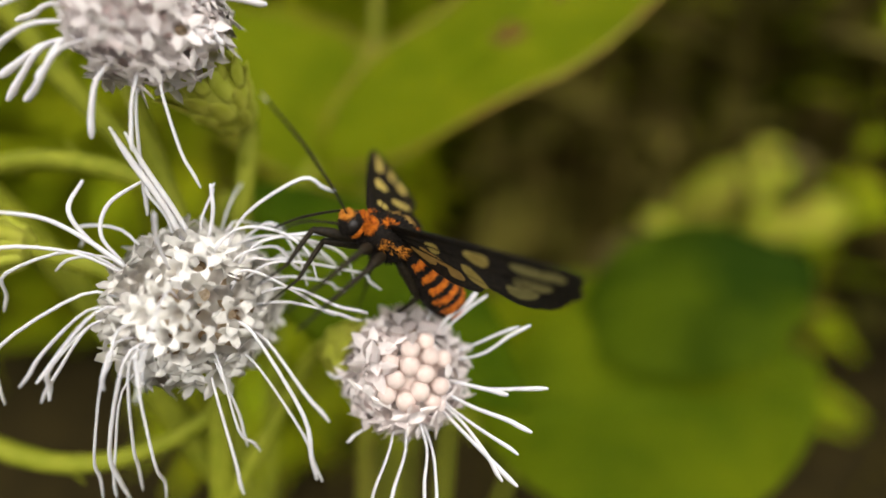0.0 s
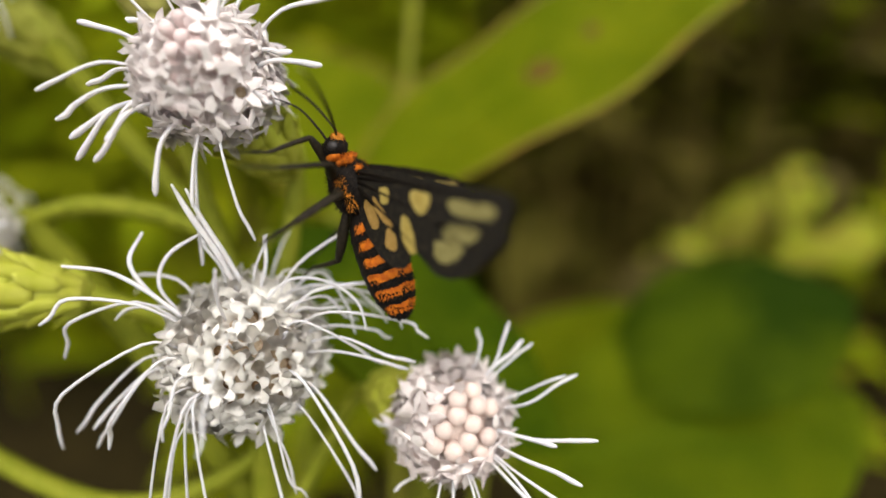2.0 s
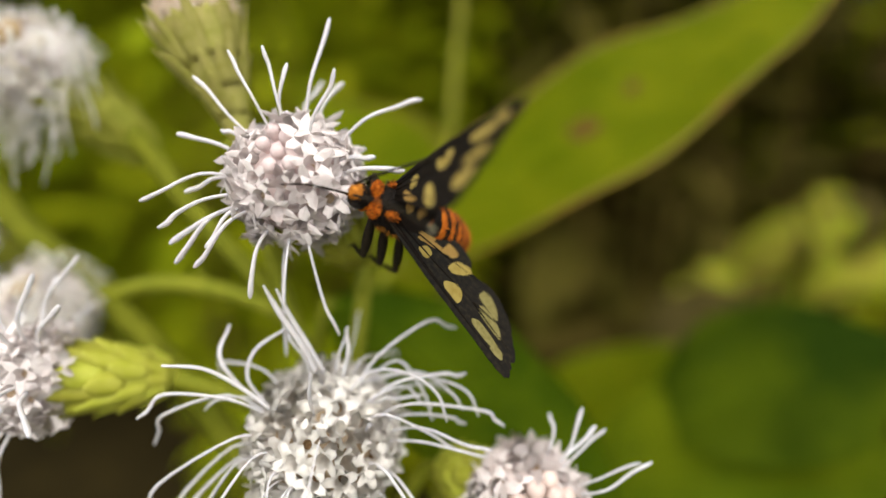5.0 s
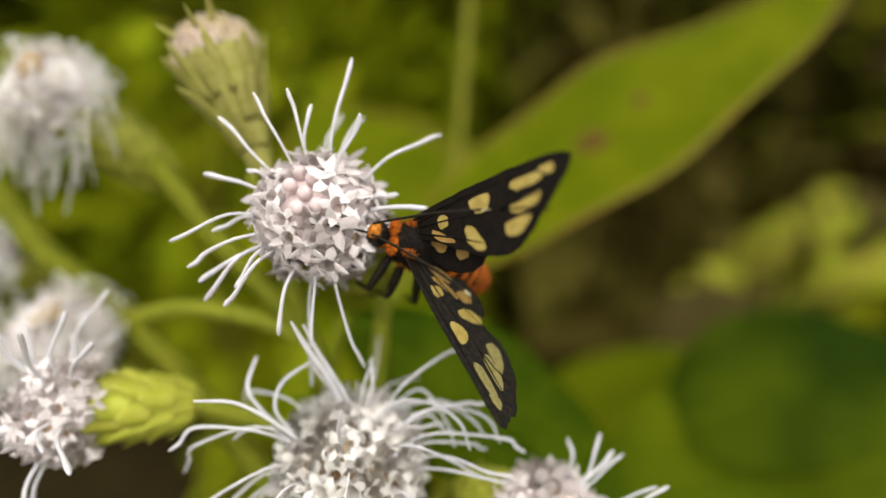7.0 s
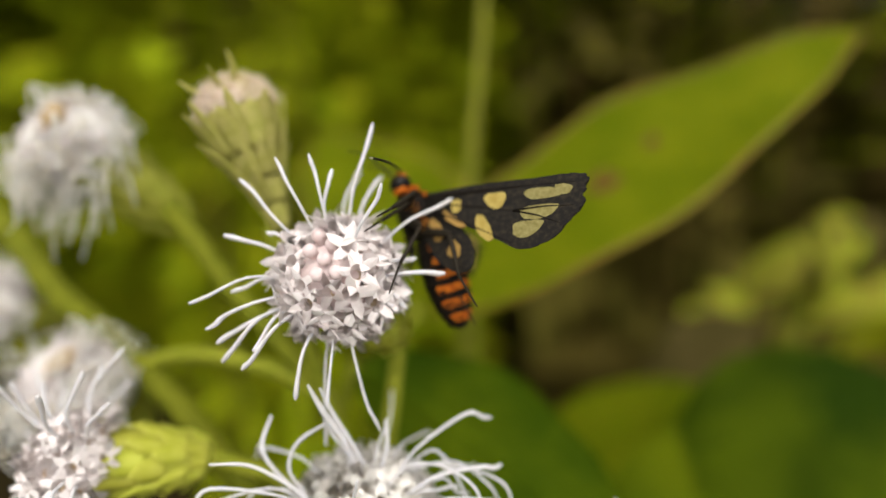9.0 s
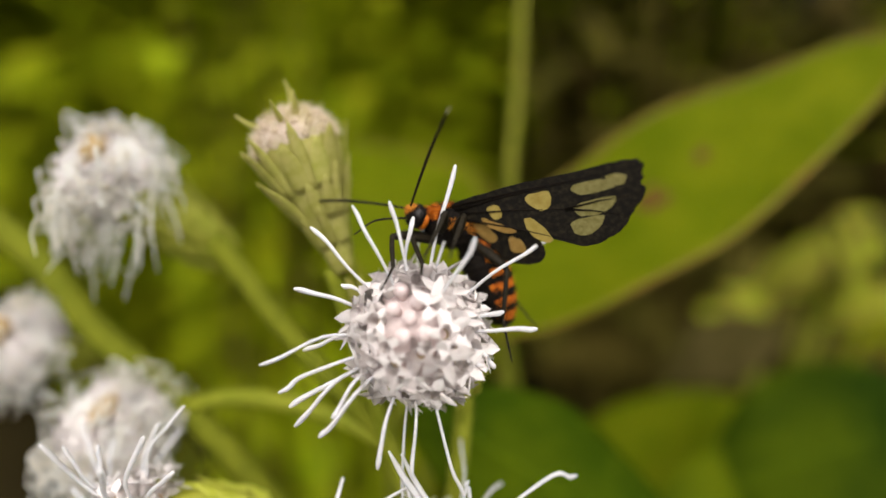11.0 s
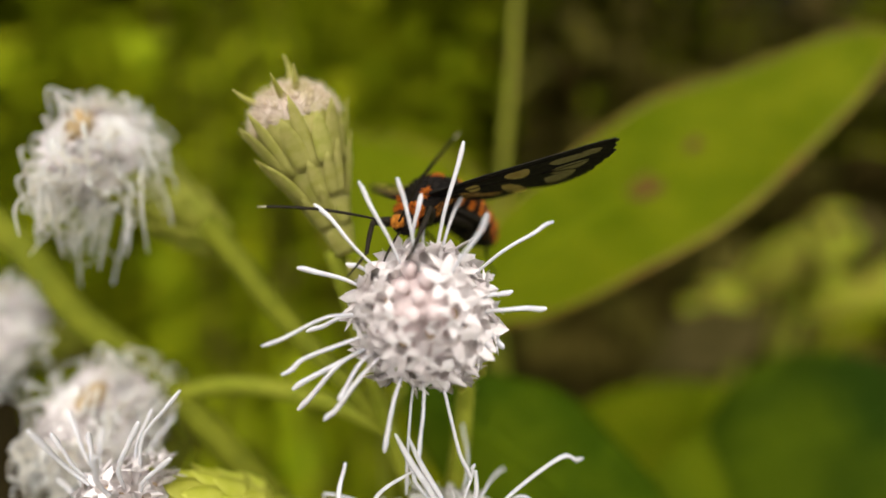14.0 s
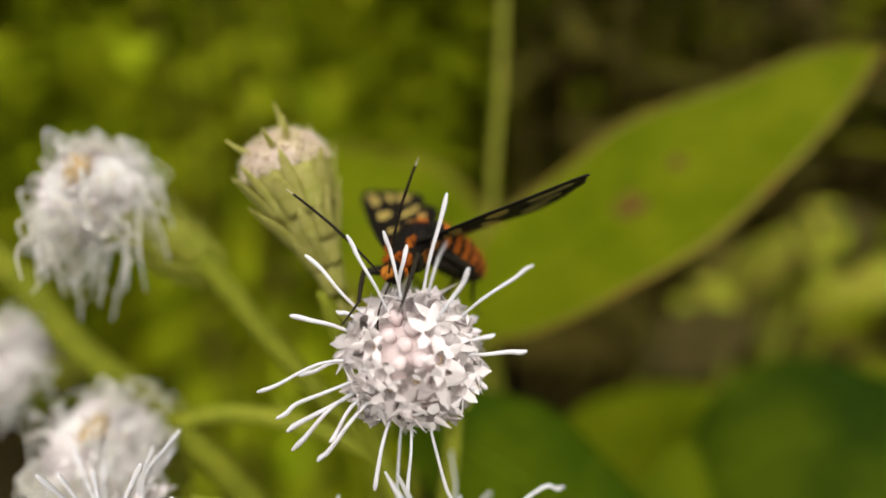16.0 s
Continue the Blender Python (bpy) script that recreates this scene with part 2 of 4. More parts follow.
# ---- the flower heads ----
def floret_mesh(mats, seed=0, reach=0.62, lift=(0.0, 0.55), mouth=0.58, thick=0.07, blunt=0.0, deep=0.55, fold=0.0, narrow=0.05, plug=0.5):
    """An open floret: a bell along z whose five lobes spread from its rim at z = 0 round a tan throat; fold bends them inward."""
    ran = random.Random(seed)
    bm = bmesh.new()
    lobes = [(ran.uniform(*lift), reach * ran.uniform(0.8, 1.2), ran.uniform(-0.2, 0.2)) for _ in range(5)]
    rows = []
    for q, r, z in ((0, 0.26, -1.4), (0, 0.30, -deep - 0.2), (0, mouth * 0.78, -deep * 0.5), (0, mouth, 0.0), (0.55, mouth, 0.0), (1.0, mouth, 0.0)):
        row = []
        for j in range(20):
            k, e = ((j + 2) // 4) % 5, 1 - abs((j + 2) % 4 - 2) / 2
            e = e * (1 - blunt) + (1 - (1 - e) ** 2.5) * blunt
            up, l, turn = lobes[k]
            a = math.tau * (j + (0.6 if q else 0.2) * turn) / 20
            if q:
                centre = math.tau * 4 * k / 20
                d = (a - centre + math.pi) % math.tau - math.pi
                a = centre + d * (1 - narrow * q)
            out = l * max(e, 0.06) * q
            row.append(bm.verts.new(((r + out * (math.cos(up) - fold * q * 1.3)) * math.cos(a), (r + out * (math.cos(up) - fold * q * 1.3)) * math.sin(a), z + out * (math.sin(up) + fold * 0.5) - 0.12 * q * q * l * (1 - fold) - 0.05 * (1 - e) * (r > mouth * 0.9))))
        rows.append(row)
    fs = [bm.faces.new((p[j], p[(j + 1) % 20], n[(j + 1) % 20], n[j])) for p, n in zip(rows, rows[1:]) for j in range(20)]
    bmesh.ops.solidify(bm, geom=fs, thickness=thick)
    floor = -deep * (1.25 - plug * 0.6)
    reach_in = mouth * 0.78 + (0.30 - mouth * 0.78) * min(1.0, (-floor - deep * 0.5) / (deep * 0.5 + 0.2))
    lathe(bm, [(-1.3, 0.2), (floor, reach_in), (floor - 0.16, 0.06)], 9, mat=1)
    return mesh_of(bm, *mats, smooth=blunt > 0.4)


def bud_mesh(mat, seed=0):
    bm = bmesh.new()
    lathe(bm, [(-1.2, 0.3), (-0.3, 0.52), (0.1, 0.66), (0.42, 0.60), (0.62, 0.40), (0.70, 0.12)], 12)
    return mesh_of(bm, mat)


def bract_mesh(mat, length=3.0, width=1.7, thick=0.26, bend=2.4, flare=0.3):
    """A fleshy pointed scale that hugs a cup: root at 0, tip along z, its back towards +x."""
    bm = bmesh.new()
    sides = []
    for face in (1, 0):
        rows = []
        for i in range(7):
            s = i / 6
            w = width * 0.5 * (0.70 + 0.9 * s) * (1 - s ** 2.4) + 0.02
            rows.append([bm.verts.new((face * thick * (1 - k * k * 0.9) * (1 - s ** 3) - (k * w) ** 2 / (2 * bend) + flare * s ** 3 - 0.06 * (1 - face), k * w, s * length)) for k in (-1, -0.5, 0, 0.5, 1)])
        sides.append(rows)
        for a, c in zip(rows, rows[1:]):
            for j in range(4):
                bm.faces.new((a[j], a[j + 1], c[j + 1], c[j]))
    up, low = sides
    for j in (0, 4):
        for i in range(6):
            bm.faces.new((up[i][j], up[i + 1][j], low[i + 1][j], low[i][j]))
    for i in (0, 6):
        for j in range(4):
            bm.faces.new((up[i][j], up[i][j + 1], low[i][j + 1], low[i][j]))
    return mesh_of(bm, mat)


def style_line(core, turn, lean, length, sway, ran):
    """From the head's surface out to its tip: it leaves the surface straight and then bends over."""
    root_lean = lean * (0.93 - sway * 0.35)
    d = off_axis(turn + ran.uniform(-7, 7), root_lean)
    tip = off_axis(turn, lean, length)
    root = d * core * 0.86
    gap = max(length - core, 2.0)
    m1 = d * (core + gap * (0.38 if lean < 105 else 0.2)) + Vector((ran.uniform(-1, 1), ran.uniform(-1, 1), ran.uniform(-1, 1))) * 0.12
    m2 = m1.lerp(tip, 0.55) + d * gap * 0.16 * sway + Vector((ran.uniform(-1, 1), ran.uniform(-1, 1), ran.uniform(-1, 1))) * sway
    m3 = m2.lerp(tip, 0.6) + Vector((ran.uniform(-1, 1), ran.uniform(-1, 1), ran.uniform(-1, 1))) * sway * 0.3
    return smooth_line([root, m1, m2, m3, tip], 4)


FLORETS = [floret_mesh((PETAL, THROAT), i, 0.92, (-0.1, 0.7), 0.46, 0.06, deep=0.9, blunt=0.3, plug=0.3, narrow=0.08) for i in range(7)]
FLORETS_PINK = [floret_mesh((PETAL_PINK, THROAT), i + 9, 0.92, (-0.2, 0.65), 0.50, 0.06, deep=0.9, blunt=0.25) for i in range(5)]
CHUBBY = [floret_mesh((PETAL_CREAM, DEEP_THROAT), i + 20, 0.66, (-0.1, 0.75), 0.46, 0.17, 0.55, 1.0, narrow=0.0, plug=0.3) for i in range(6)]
BUD = bud_mesh(BUD_PINK)
BUD_SMALL = bud_mesh(BUD_PALE)
BRACT_MESH = bract_mesh(BRACT, 3.2, 2.1, 0.22, 2.6, 0.5)
BRACT_DULL = bract_mesh(BRACT_OLIVE, 3.2, 2.1, 0.22, 2.6, 0.5)
BRACT_STEM = bract_mesh(STEM, 5.2, 1.15, 0.20, 3.0, 0.35)
BRACT_LONG = bract_mesh(BRACT_PALE, 5.2, 1.25, 0.10, 3.4, 0.25)


def cup(head, core, depth, wide, bracts, ran, rows=4, mat=BRACT, tilt_to=Matrix()):
    """The green cup below a head, a long bulb in overlapping scales."""
    shape = [(0.0, 0.36), (0.10, 0.60), (0.35, 0.90), (0.65, 1.0), (0.9, 0.98), (1.0, 0.9)]
    low, high = -core - depth, -core * 0.35
    bm = bmesh.new()
    lathe(bm, [(low + (high - low) * h, wide * r) for h, r in shape], 18)
    part("involucre", bm, mat, head, m=tilt_to)
    for r in range(rows):
        h = 0.06 + 0.70 * r / rows
        rad = wide * np.interp(h + 0.04, [s[0] for s in shape], [s[1] for s in shape])
        tilt = math.degrees(math.atan2(wide * (np.interp(h + 0.2, [s[0] for s in shape], [s[1] for s in shape])) - rad, 0.2 * (high - low)))
        for k in range(bracts):
            a = 360 * (k + 0.5 * r) / bracts + ran.uniform(-7, 7)
            s = (0.72 + 0.12 * r) * ran.uniform(0.9, 1.12)
            piece("bract", bracts_mesh_for(mat), head, tilt_to @ pose(0, 0, 0, 0, 0, a) @ local(rad * 0.98, 0, low + (high - low) * h, 0, tilt + ran.uniform(0, 15), 0) @ Matrix.Diagonal((s, s * ran.uniform(0.75, 1.1), s * ran.uniform(0.75, 1.1) * depth / 7.0, 1)))


def bracts_mesh_for(mat):
    return BRACT_LONG if mat == BRACT_PALE else BRACT_DULL if mat == BRACT_OLIVE else BRACT_MESH


def flower(label, centre, axis, core, styles, florets, bud_lean, mesh_buds, seed, spread=118, thick=0.19, cup_size=(5.4, 3.0), spacing=1.62, grow=1.0, bow=0.10, style_mat=STYLE, group="open flower heads", tan_core=PETAL, bud_grow=1.0, out=0.5, cup_axis=None):
    ran = random.Random(seed)
    head = thing("flower", BASE @ Matrix.Translation(Vector(centre) * MM) @ facing(axis), label, "flower", group)
    bm = bmesh.new()
    ball(bm, (0, 0, 0), (core * 0.86,) * 3, 20, 14)
    part("receptacle", bm, tan_core, head)
    # florets spiral out from the crown of the head
    total = int(2 * math.pi * core * core * (1 - math.cos(radians(spread))) / (spacing * spacing * 0.92))
    for i in range(total):
        z = 1 - (i + 0.5) / total * (1 - math.cos(radians(spread)))
        lean = math.degrees(math.acos(z)) + ran.uniform(-2.5, 2.5)
        turn = i * 137.508 + ran.uniform(-4, 4)
        d = off_axis(turn, lean)
        q = d.to_track_quat("Z", "Y").to_matrix().to_4x4()
        s = ran.uniform(0.82, 1.2) * grow
        young = lean < bud_lean + ran.uniform(-6, 6)
        me = mesh_buds if young else ran.choice(florets)
        s = bud_grow * ran.uniform(0.92, 1.08) if young else s
        wild = 4 if young else 24
        m = Matrix.Translation(d * (core * ran.uniform(0.93, 1.05) + (out * 0.35 - 0.2 if young else out)) * MM) @ q @ pose(0, 0, 0, ran.uniform(-wild, wild), ran.uniform(-wild, wild), ran.uniform(0, 360)) @ Matrix.Diagonal((s, s, s, 1))
        piece("floret_bud" if young else "floret", me, head, m)
    for turn, lean, length in styles:
        bm = bmesh.new()
        line = style_line(core, turn, lean, length, bow * ran.uniform(0.3, 1.3), ran)
        w = thick * ran.uniform(0.85, 1.25)
        tube(bm, line, [w * 0.8, w * 0.8, w * 0.95, w * 1.15, w * 1.2, w * 0.7], 6, 0, 0.75)
        part("style_branch", bm, style_mat, head)
    lean_to = Vector((0, 0, 1)).rotation_difference(facing(axis).to_3x3().inverted() @ Vector(cup_axis or axis)).to_matrix().to_4x4()
    cup(head, core * 0.62, cup_size[0], cup_size[1], 9, ran, tilt_to=lean_to)
    return head


STYLES_UPPER = [(198, 71, 11.8), (194, 73, 8.7), (209, 76, 11.0), (214, 82, 10.8), (220, 87, 11.3), (232, 76, 8.7), (232, 82, 10.2), (257, 93, 10.0), (270, 100, 10.2), (287, 114, 12.8), (261, 120, 14.6), (166, 63, 10.0), (139, 58, 11.6), (153, 55, 7.1), (117, 48, 11.2), (98, 47, 10.7), (87, 51, 9.3), (74, 63, 13.3), (92, 96, 11.9), (76, 88, 10.3), (38, 89, 12.4), (3, 87, 9.1), (14, 83, 6.9), (42, 44, 10.2), (339, 93, 6.4), (336, 90, 6.0)]
STYLES_LOWER = [(182, 73, 15.2), (179, 92, 15.0), (196, 109, 15.2), (202, 114, 14.3), (199, 110, 16.5), (356, 79, 15.5), (349, 82, 14.5), (65, 30, 10.5), (121, 31, 10.7), (26, 58, 14.9), (1, 83, 12.2), (8, 74, 9.8), (236, 131, 16.9), (245, 133, 16.2), (249, 133, 15.2), (259, 134, 15.5), (290, 130, 15.7), (313, 120, 17.6), (297, 126, 12.1), (324, 111, 14.5), (312, 120, 17.2), (301, 125, 12.9), (349, 86, 13.9), (10, 64, 13.6), (349, 84, 11.8), (337, 82, 4.0), (240, 132, 16.4)]
STYLES_LOWER += [(t * 24 + 7, 62 + (t * 37) % 50, 9.5 + (t * 13) % 5) for t in range(12)]
STYLES_SMALL = [(73, 75, 8.0), (48, 65, 9.2), (43, 64, 9.6), (19, 59, 11.4), (20, 60, 10.5), (350, 47, 12.4), (328, 48, 11.9), (316, 50, 11.7), (306, 53, 12.9), (303, 54, 11.9), (270, 68, 10.4), (274, 66, 11.3), (256, 76, 10.4), (250, 81, 10.7), (226, 90, 7.3), (60, 66, 9.8), (343, 44, 9.5), (178, 105, 6.5)]
CENTRE_UPPER, CENTRE_LOWER, CENTRE_SMALL = (-20.16, 40.69, 14.9), (-18.77, 44.12, -7.03), (-1.63, 44.72, -12.69)
flower("white flower head with star-shaped florets and pinkish centre buds", CENTRE_UPPER, (-.15, -.9, .4), 4.7, STYLES_UPPER, FLORETS, 24, BUD_SMALL, 3, cup_size=(8.4, 3.2), cup_axis=(-.31, -.80, .51), spacing=1.56, tan_core=BUD_PALE, grow=1.30, bud_grow=0.86, out=0.6, thick=0.19, bow=0.3)
full_head = flower("full white flower head with rounded spent florets and long drooping styles", CENTRE_LOWER, (.05, -.62, .75), 5.9, STYLES_LOWER, CHUBBY, 0, BUD, 5, thick=0.135, spacing=1.74, tan_core=THROAT, out=0.66, spread=132, grow=1.46, bow=1.0, cup_size=(7.0, 2.9))
# styles with a bend of their own, given as ways from the head's centre: arches, hooks, a loop and a broad doubled strap
turn_in = facing((.05, -.62, .75)).to_3x3().inverted()


def own_style(points, radii, flat=0.75):
    bm = bmesh.new()
    tube(bm, smooth_line([turn_in @ Vector(p) for p in points], 6), radii, 6, 0, flat)
    part("style_branch", bm, STYLE, full_head)


ran = random.Random(8)
for k in range(4):
    grow, near = 0.78 + 0.11 * k, ran.uniform(-0.5, 2.6)
    own_style([(x * grow, -near - x * 0.06, u * ran.uniform(0.78, 1.10)) for x, u in ((1.4, 3.6), (4.6, 6.4), (8.2, 6.9), (11.0, 5.2), (11.9, 2.2 + 0.5 * (k % 3)))], [0.10, 0.11, 0.12, 0.14, 0.13, 0.08])
own_style([(0.1, -1.7, 5.0), (-1.0, -3.2, 8.4), (-2.5, -4.6, 11.4), (-3.5, -5.5, 13.7)], [0.20, 0.27, 0.28, 0.24, 0.10], 0.5)
own_style([(0.9, -1.8, 5.0), (-0.4, -3.1, 8.2), (-1.7, -4.3, 11.0), (-2.6, -5.2, 13.4)], [0.16, 0.20, 0.22, 0.20, 0.10], 0.5)
own_style([(-4.6, -2.0, 3.4), (-6.8, -2.8, 5.6), (-8.1, -3.1, 7.9), (-7.8, -1.8, 10.2)], [0.15, 0.17, 0.19, 0.20, 0.14])
own_style([(-4.4, -2.6, 3.8), (-5.8, -3.0, 6.0), (-5.0, -3.2, 8.4), (-2.1, -3.3, 10.3)], [0.13, 0.15, 0.16, 0.16, 0.10])
own_style([(-3.8, -3.4, 3.6), (-6.0, -4.2, 5.6), (-8.4, -5.2, 7.2), (-11.0, -6.4, 7.7)], [0.17, 0.19, 0.18, 0.17, 0.12])
own_style([(0.3, -5.2, 3.6), (0.6, -7.4, 5.6), (1.2, -9.0, 7.6)], [0.14, 0.17, 0.19, 0.12])
own_style([(1.6, -1.6, 5.2), (2.4, -2.4, 7.8), (2.4, -2.8, 9.9)], [0.14, 0.17, 0.19, 0.12])
flower("small flower head with a crown of pink floret buds", CENTRE_SMALL, (.28, -.93, .2), 4.4, STYLES_SMALL, FLORETS_PINK, 40, BUD, 7, spread=112, spacing=1.5, grow=1.42, out=0.6, bow=0.25, thick=0.16, bud_grow=1.16, tan_core=BUD_PINK, cup_size=(7.0, 2.9), cup_axis=(.75, -.62, -.10))
ran = random.Random(21)
SIDE_STYLES = [(ran.uniform(0, 360), ran.uniform(50, 105), ran.uniform(8, 12)) for _ in range(20)]
flower("bluish white flower head turned sideways on a yellow-green cup", (-43.7, 43.1, -1.3), (-.85, -.45, .1), 4.2, SIDE_STYLES, FLORETS, 0, BUD, 11, cup_size=(8.0, 2.9))


def withered(label, centre, axis, core, count, seed, droop, length=(6, 10), cup_axis=None, cup_size=(6.0, 3.0)):
    """A spent head: a tan heart under a mop of limp white styles."""
    ran = random.Random(seed)
    head = thing("withered_flower", BASE @ Matrix.Translation(Vector(centre) * MM) @ facing(axis), label, "flower", "withered flower heads")
    down = facing(axis).inverted().to_3x3() @ Vector((0, 0, -1))
    bm = bmesh.new()
    ball(bm, (0, 0, 0), (core,) * 3, 16, 10)
    part("receptacle", bm, PETAL_CREAM, head)
    bm = bmesh.new()
    ball(bm, (2.9, 1.0, core * 0.78), (1.3, 1.7, 1.0), 14, 8)
    fur(bm, 260, on_ellipsoid((2.9, 1.0, core * 0.78), (1.3, 1.7, 1.0)), 0.9, ran)
    part("heart", bm, TAN, head, "tan withered heart")
    for i in range(110):
        d = off_axis(ran.uniform(0, 360), ran.uniform(22, 112))
        piece("floret", ran.choice(FLORETS), head, Matrix.Translation(d * core * MM) @ d.to_track_quat("Z", "Y").to_matrix().to_4x4() @ pose(0, 0, 0, ran.uniform(-30, 30), ran.uniform(-30, 30), ran.uniform(0, 360)))
    for i in range(count):
        d = off_axis(ran.uniform(0, 360), ran.uniform(40, 115))
        l = ran.uniform(*length)
        p = [d * core * 0.8, d * (core + l * 0.2), d * (core + l * 0.3) + down * l * droop * 0.35, d * (core + l * 0.3) + down * l * droop * ran.uniform(0.6, 1.1)]
        p = [q + Vector((ran.uniform(-1, 1), ran.uniform(-1, 1), ran.uniform(-1, 1))) * 1.5 for q in p]
        bm = bmesh.new()
        w = ran.uniform(0.05, 0.12)
        tube(bm, smooth_line(p, 4), [w, w * 1.1, w, w * 0.6], 5)
        part("style_branch", bm, STYLE_OLD, head)
    lean_to = Vector((0, 0, 1)).rotation_difference(facing(axis).to_3x3().inverted() @ Vector(cup_axis or axis)).to_matrix().to_4x4()
    cup(head, core * 0.7, *cup_size, 9, ran, mat=BRACT_OLIVE, tilt_to=lean_to)
    return head


withered("withered flower head, a shaggy mop of limp white styles", (-52.6, 53.7, 29.6), (-.55, -.75, .35), 4.9, 240, 31, 0.8, (2.5, 7.0), (-.72, -.30, .62), (11.0, 3.3))
withered("spent white flower head lying over on its side", (-53.7, 55.8, 2.3), (-.45, -.6, .65), 5.6, 220, 32, 0.35, (3, 7))
withered("spent white flower head beside a green stalk", (-67.5, 59.7, 11.4), (-.6, -.7, .3), 4.4, 120, 33, 0.6, (3, 6))

CREAM_FUZZ = material("cream_fuzz", (0.56, 0.48, 0.26), (0.74, 0.62, 0.53), 2.2, 0.7, 0.3, 0.2, 0.2)
# a head still closed, cream florets over long pale scales
ran = random.Random(41)
bud_axis = Vector((-31.8, 45.8, 32.5)) - Vector((-27.4, 46.9, 20.0))
bud = thing("flower_bud", BASE @ Matrix.Translation(Vector((-31.2, 45.8, 31.2)) * MM) @ facing(bud_axis), "closed flower head with cream florets in a pale green scaly cup", "flower bud")
bm = bmesh.new()
lathe(bm, [(-12.2, 0.75), (-10.5, 1.2), (-7, 2.2), (-3.5, 3.1), (-1.0, 3.6), (0.2, 3.3)], 18)
part("involucre", bm, BRACT_PALE, bud)
for r, (n, z, w, s) in enumerate(((18, -4.8, 2.95, 1.0), (13, -7.4, 2.25, 0.9), (9, -9.8, 1.45, 0.8), (5, -12.3, 0.85, 0.7), (3, -15, 0.75, 0.7))):
    for k in range(n):
        piece("bract", BRACT_LONG, bud, pose(0, 0, 0, 0, 0, 360 * (k + r * 0.5) / n + ran.uniform(-8, 8)) @ local(w * 0.96, 0, z, 0, 13 + ran.uniform(-4, 9) + (ran.choice((0, 0, 14)) if r else 0), 0) @ Matrix.Diagonal((s, s * ran.uniform(0.9, 1.7), s * ran.uniform(0.6, 1.2), 1)))
bm = bmesh.new()
ball(bm, (0, 0, -0.5), (3.5, 3.5, 3.2), 18, 12)
fur(bm, 2600, on_ellipsoid((0, 0, -0.5), (3.6, 3.6, 3.3), lambda n: n.z > 0), 0.8, ran, 0, 0.0)
part("floret_fuzz", bm, CREAM_FUZZ, bud)
CREAM_BUD = bud_mesh(material("cream_floret_bud", (0.56, 0.46, 0.27), (0.70, 0.57, 0.48), 1.6, 0.85, 0.3, 0.2, 0.2, per_thing=0.2))
for i in range(44):
    lean = math.degrees(math.acos(1 - (i + 0.5) / 44))
    d = off_axis(i * 137.508, lean)
    p = Vector((d.x * 3.3, d.y * 3.3, d.z * 2.85 - 0.4))
    piece("floret_bud", CREAM_BUD, bud, Matrix.Translation(p * MM) @ d.to_track_quat("Z", "Y").to_matrix().to_4x4() @ pose(0, 0, 0, ran.uniform(-25, 25), ran.uniform(-25, 25)) @ Matrix.Diagonal((0.52, 0.52, ran.uniform(0.5, 0.95), 1)))
for turn, lean, l in ((80, 14, 5.6), (165, 66, 6.6), (215, 60, 5.6), (350, 62, 5.4), (20, 50, 5.0), (120, 55, 5.2), (290, 55, 5.4)):
    bm = bmesh.new()
    tube(bm, smooth_line([off_axis(turn, lean, 2.2), off_axis(turn, lean, l * 0.75), off_axis(turn, lean - 4, l)], 4), [0.42, 0.26, 0.05], 6)
    part("bract_tip", bm, BRACT_PALE, bud)


# ---- the stems ----
def stem(label, points, radii, hairs=0, seed=0, mat=STEM):
    ob = thing("stem", BASE.copy(), label, "stem", "flower stems")
    bm = bmesh.new()
    line = smooth_line(points, 8)
    tube(bm, line, radii, 10)
    part("stalk", bm, mat, ob)
    ran = random.Random(seed + 50)
    for q in (0.22, 0.45, 0.62):
        i = int(len(line) * q)
        d = (line[i - 1] - line[i + 1]).normalized()
        out = d.cross(Vector((ran.uniform(-1, 1), ran.uniform(-1, 1), ran.uniform(-0.2, 0.2)))).normalized()
        m = Matrix((out, d.cross(out), d)).transposed().to_4x4()
        piece("leaf_scale", BRACT_STEM, ob, Matrix.Translation((line[i] + out * radii[0] * 0.75) * MM) @ m @ pose(0, 0, 0, 0, ran.uniform(8, 30), 0) @ Matrix.Diagonal((0.5, 0.45, 0.45, 1)))
    if hairs:
        ran = random.Random(seed)
        bm = bmesh.new()
        for _ in range(hairs):
            i = ran.randrange(1, len(line) - 1)
            d = Vector((ran.uniform(-1, 1), ran.uniform(-1, 1), ran.uniform(-1, 1))).normalized()
            p = line[i].lerp(line[i + 1], ran.random())
            k = radii[0]
            tube(bm, [p + d * k * 0.8, p + d * (k + 0.45)], [0.035, 0.01], 3)
        tagged(part("hairs", bm, BRACT_PALE, ob), kind="stuff")
    return ob


NODE = (-24.0, 51.0, 3.0)
stem("upright green flower stem", [(-17.1, 50.1, 11.4), (-16.6, 51.2, 8.4), (-17.4, 51.0, 0), (-19, 51.5, -9), (-20, 52, -22), (-20, 56, -50), (-16, 66, -160), (-10, 90, -430)], [0.85, 0.85, 0.95, 1.1, 1.2, 1.4, 1.7, 2.0], 160, 1)
stem("slender green stem below the closed flower head", [(-28.4, 46.9, 20.0), (-26.9, 48.0, 14.7), NODE, (-20, 50.6, -8)], [0.8, 0.8, 0.85, 0.95], 90, 2)
stem("green stem below the withered flower head", [(-47.5, 56.0, 25.5), (-42, 55.5, 21.5), (-35, 54, 13.5), NODE], [1.5, 1.3, 1.1, 0.95], mat=STEM_DIM)
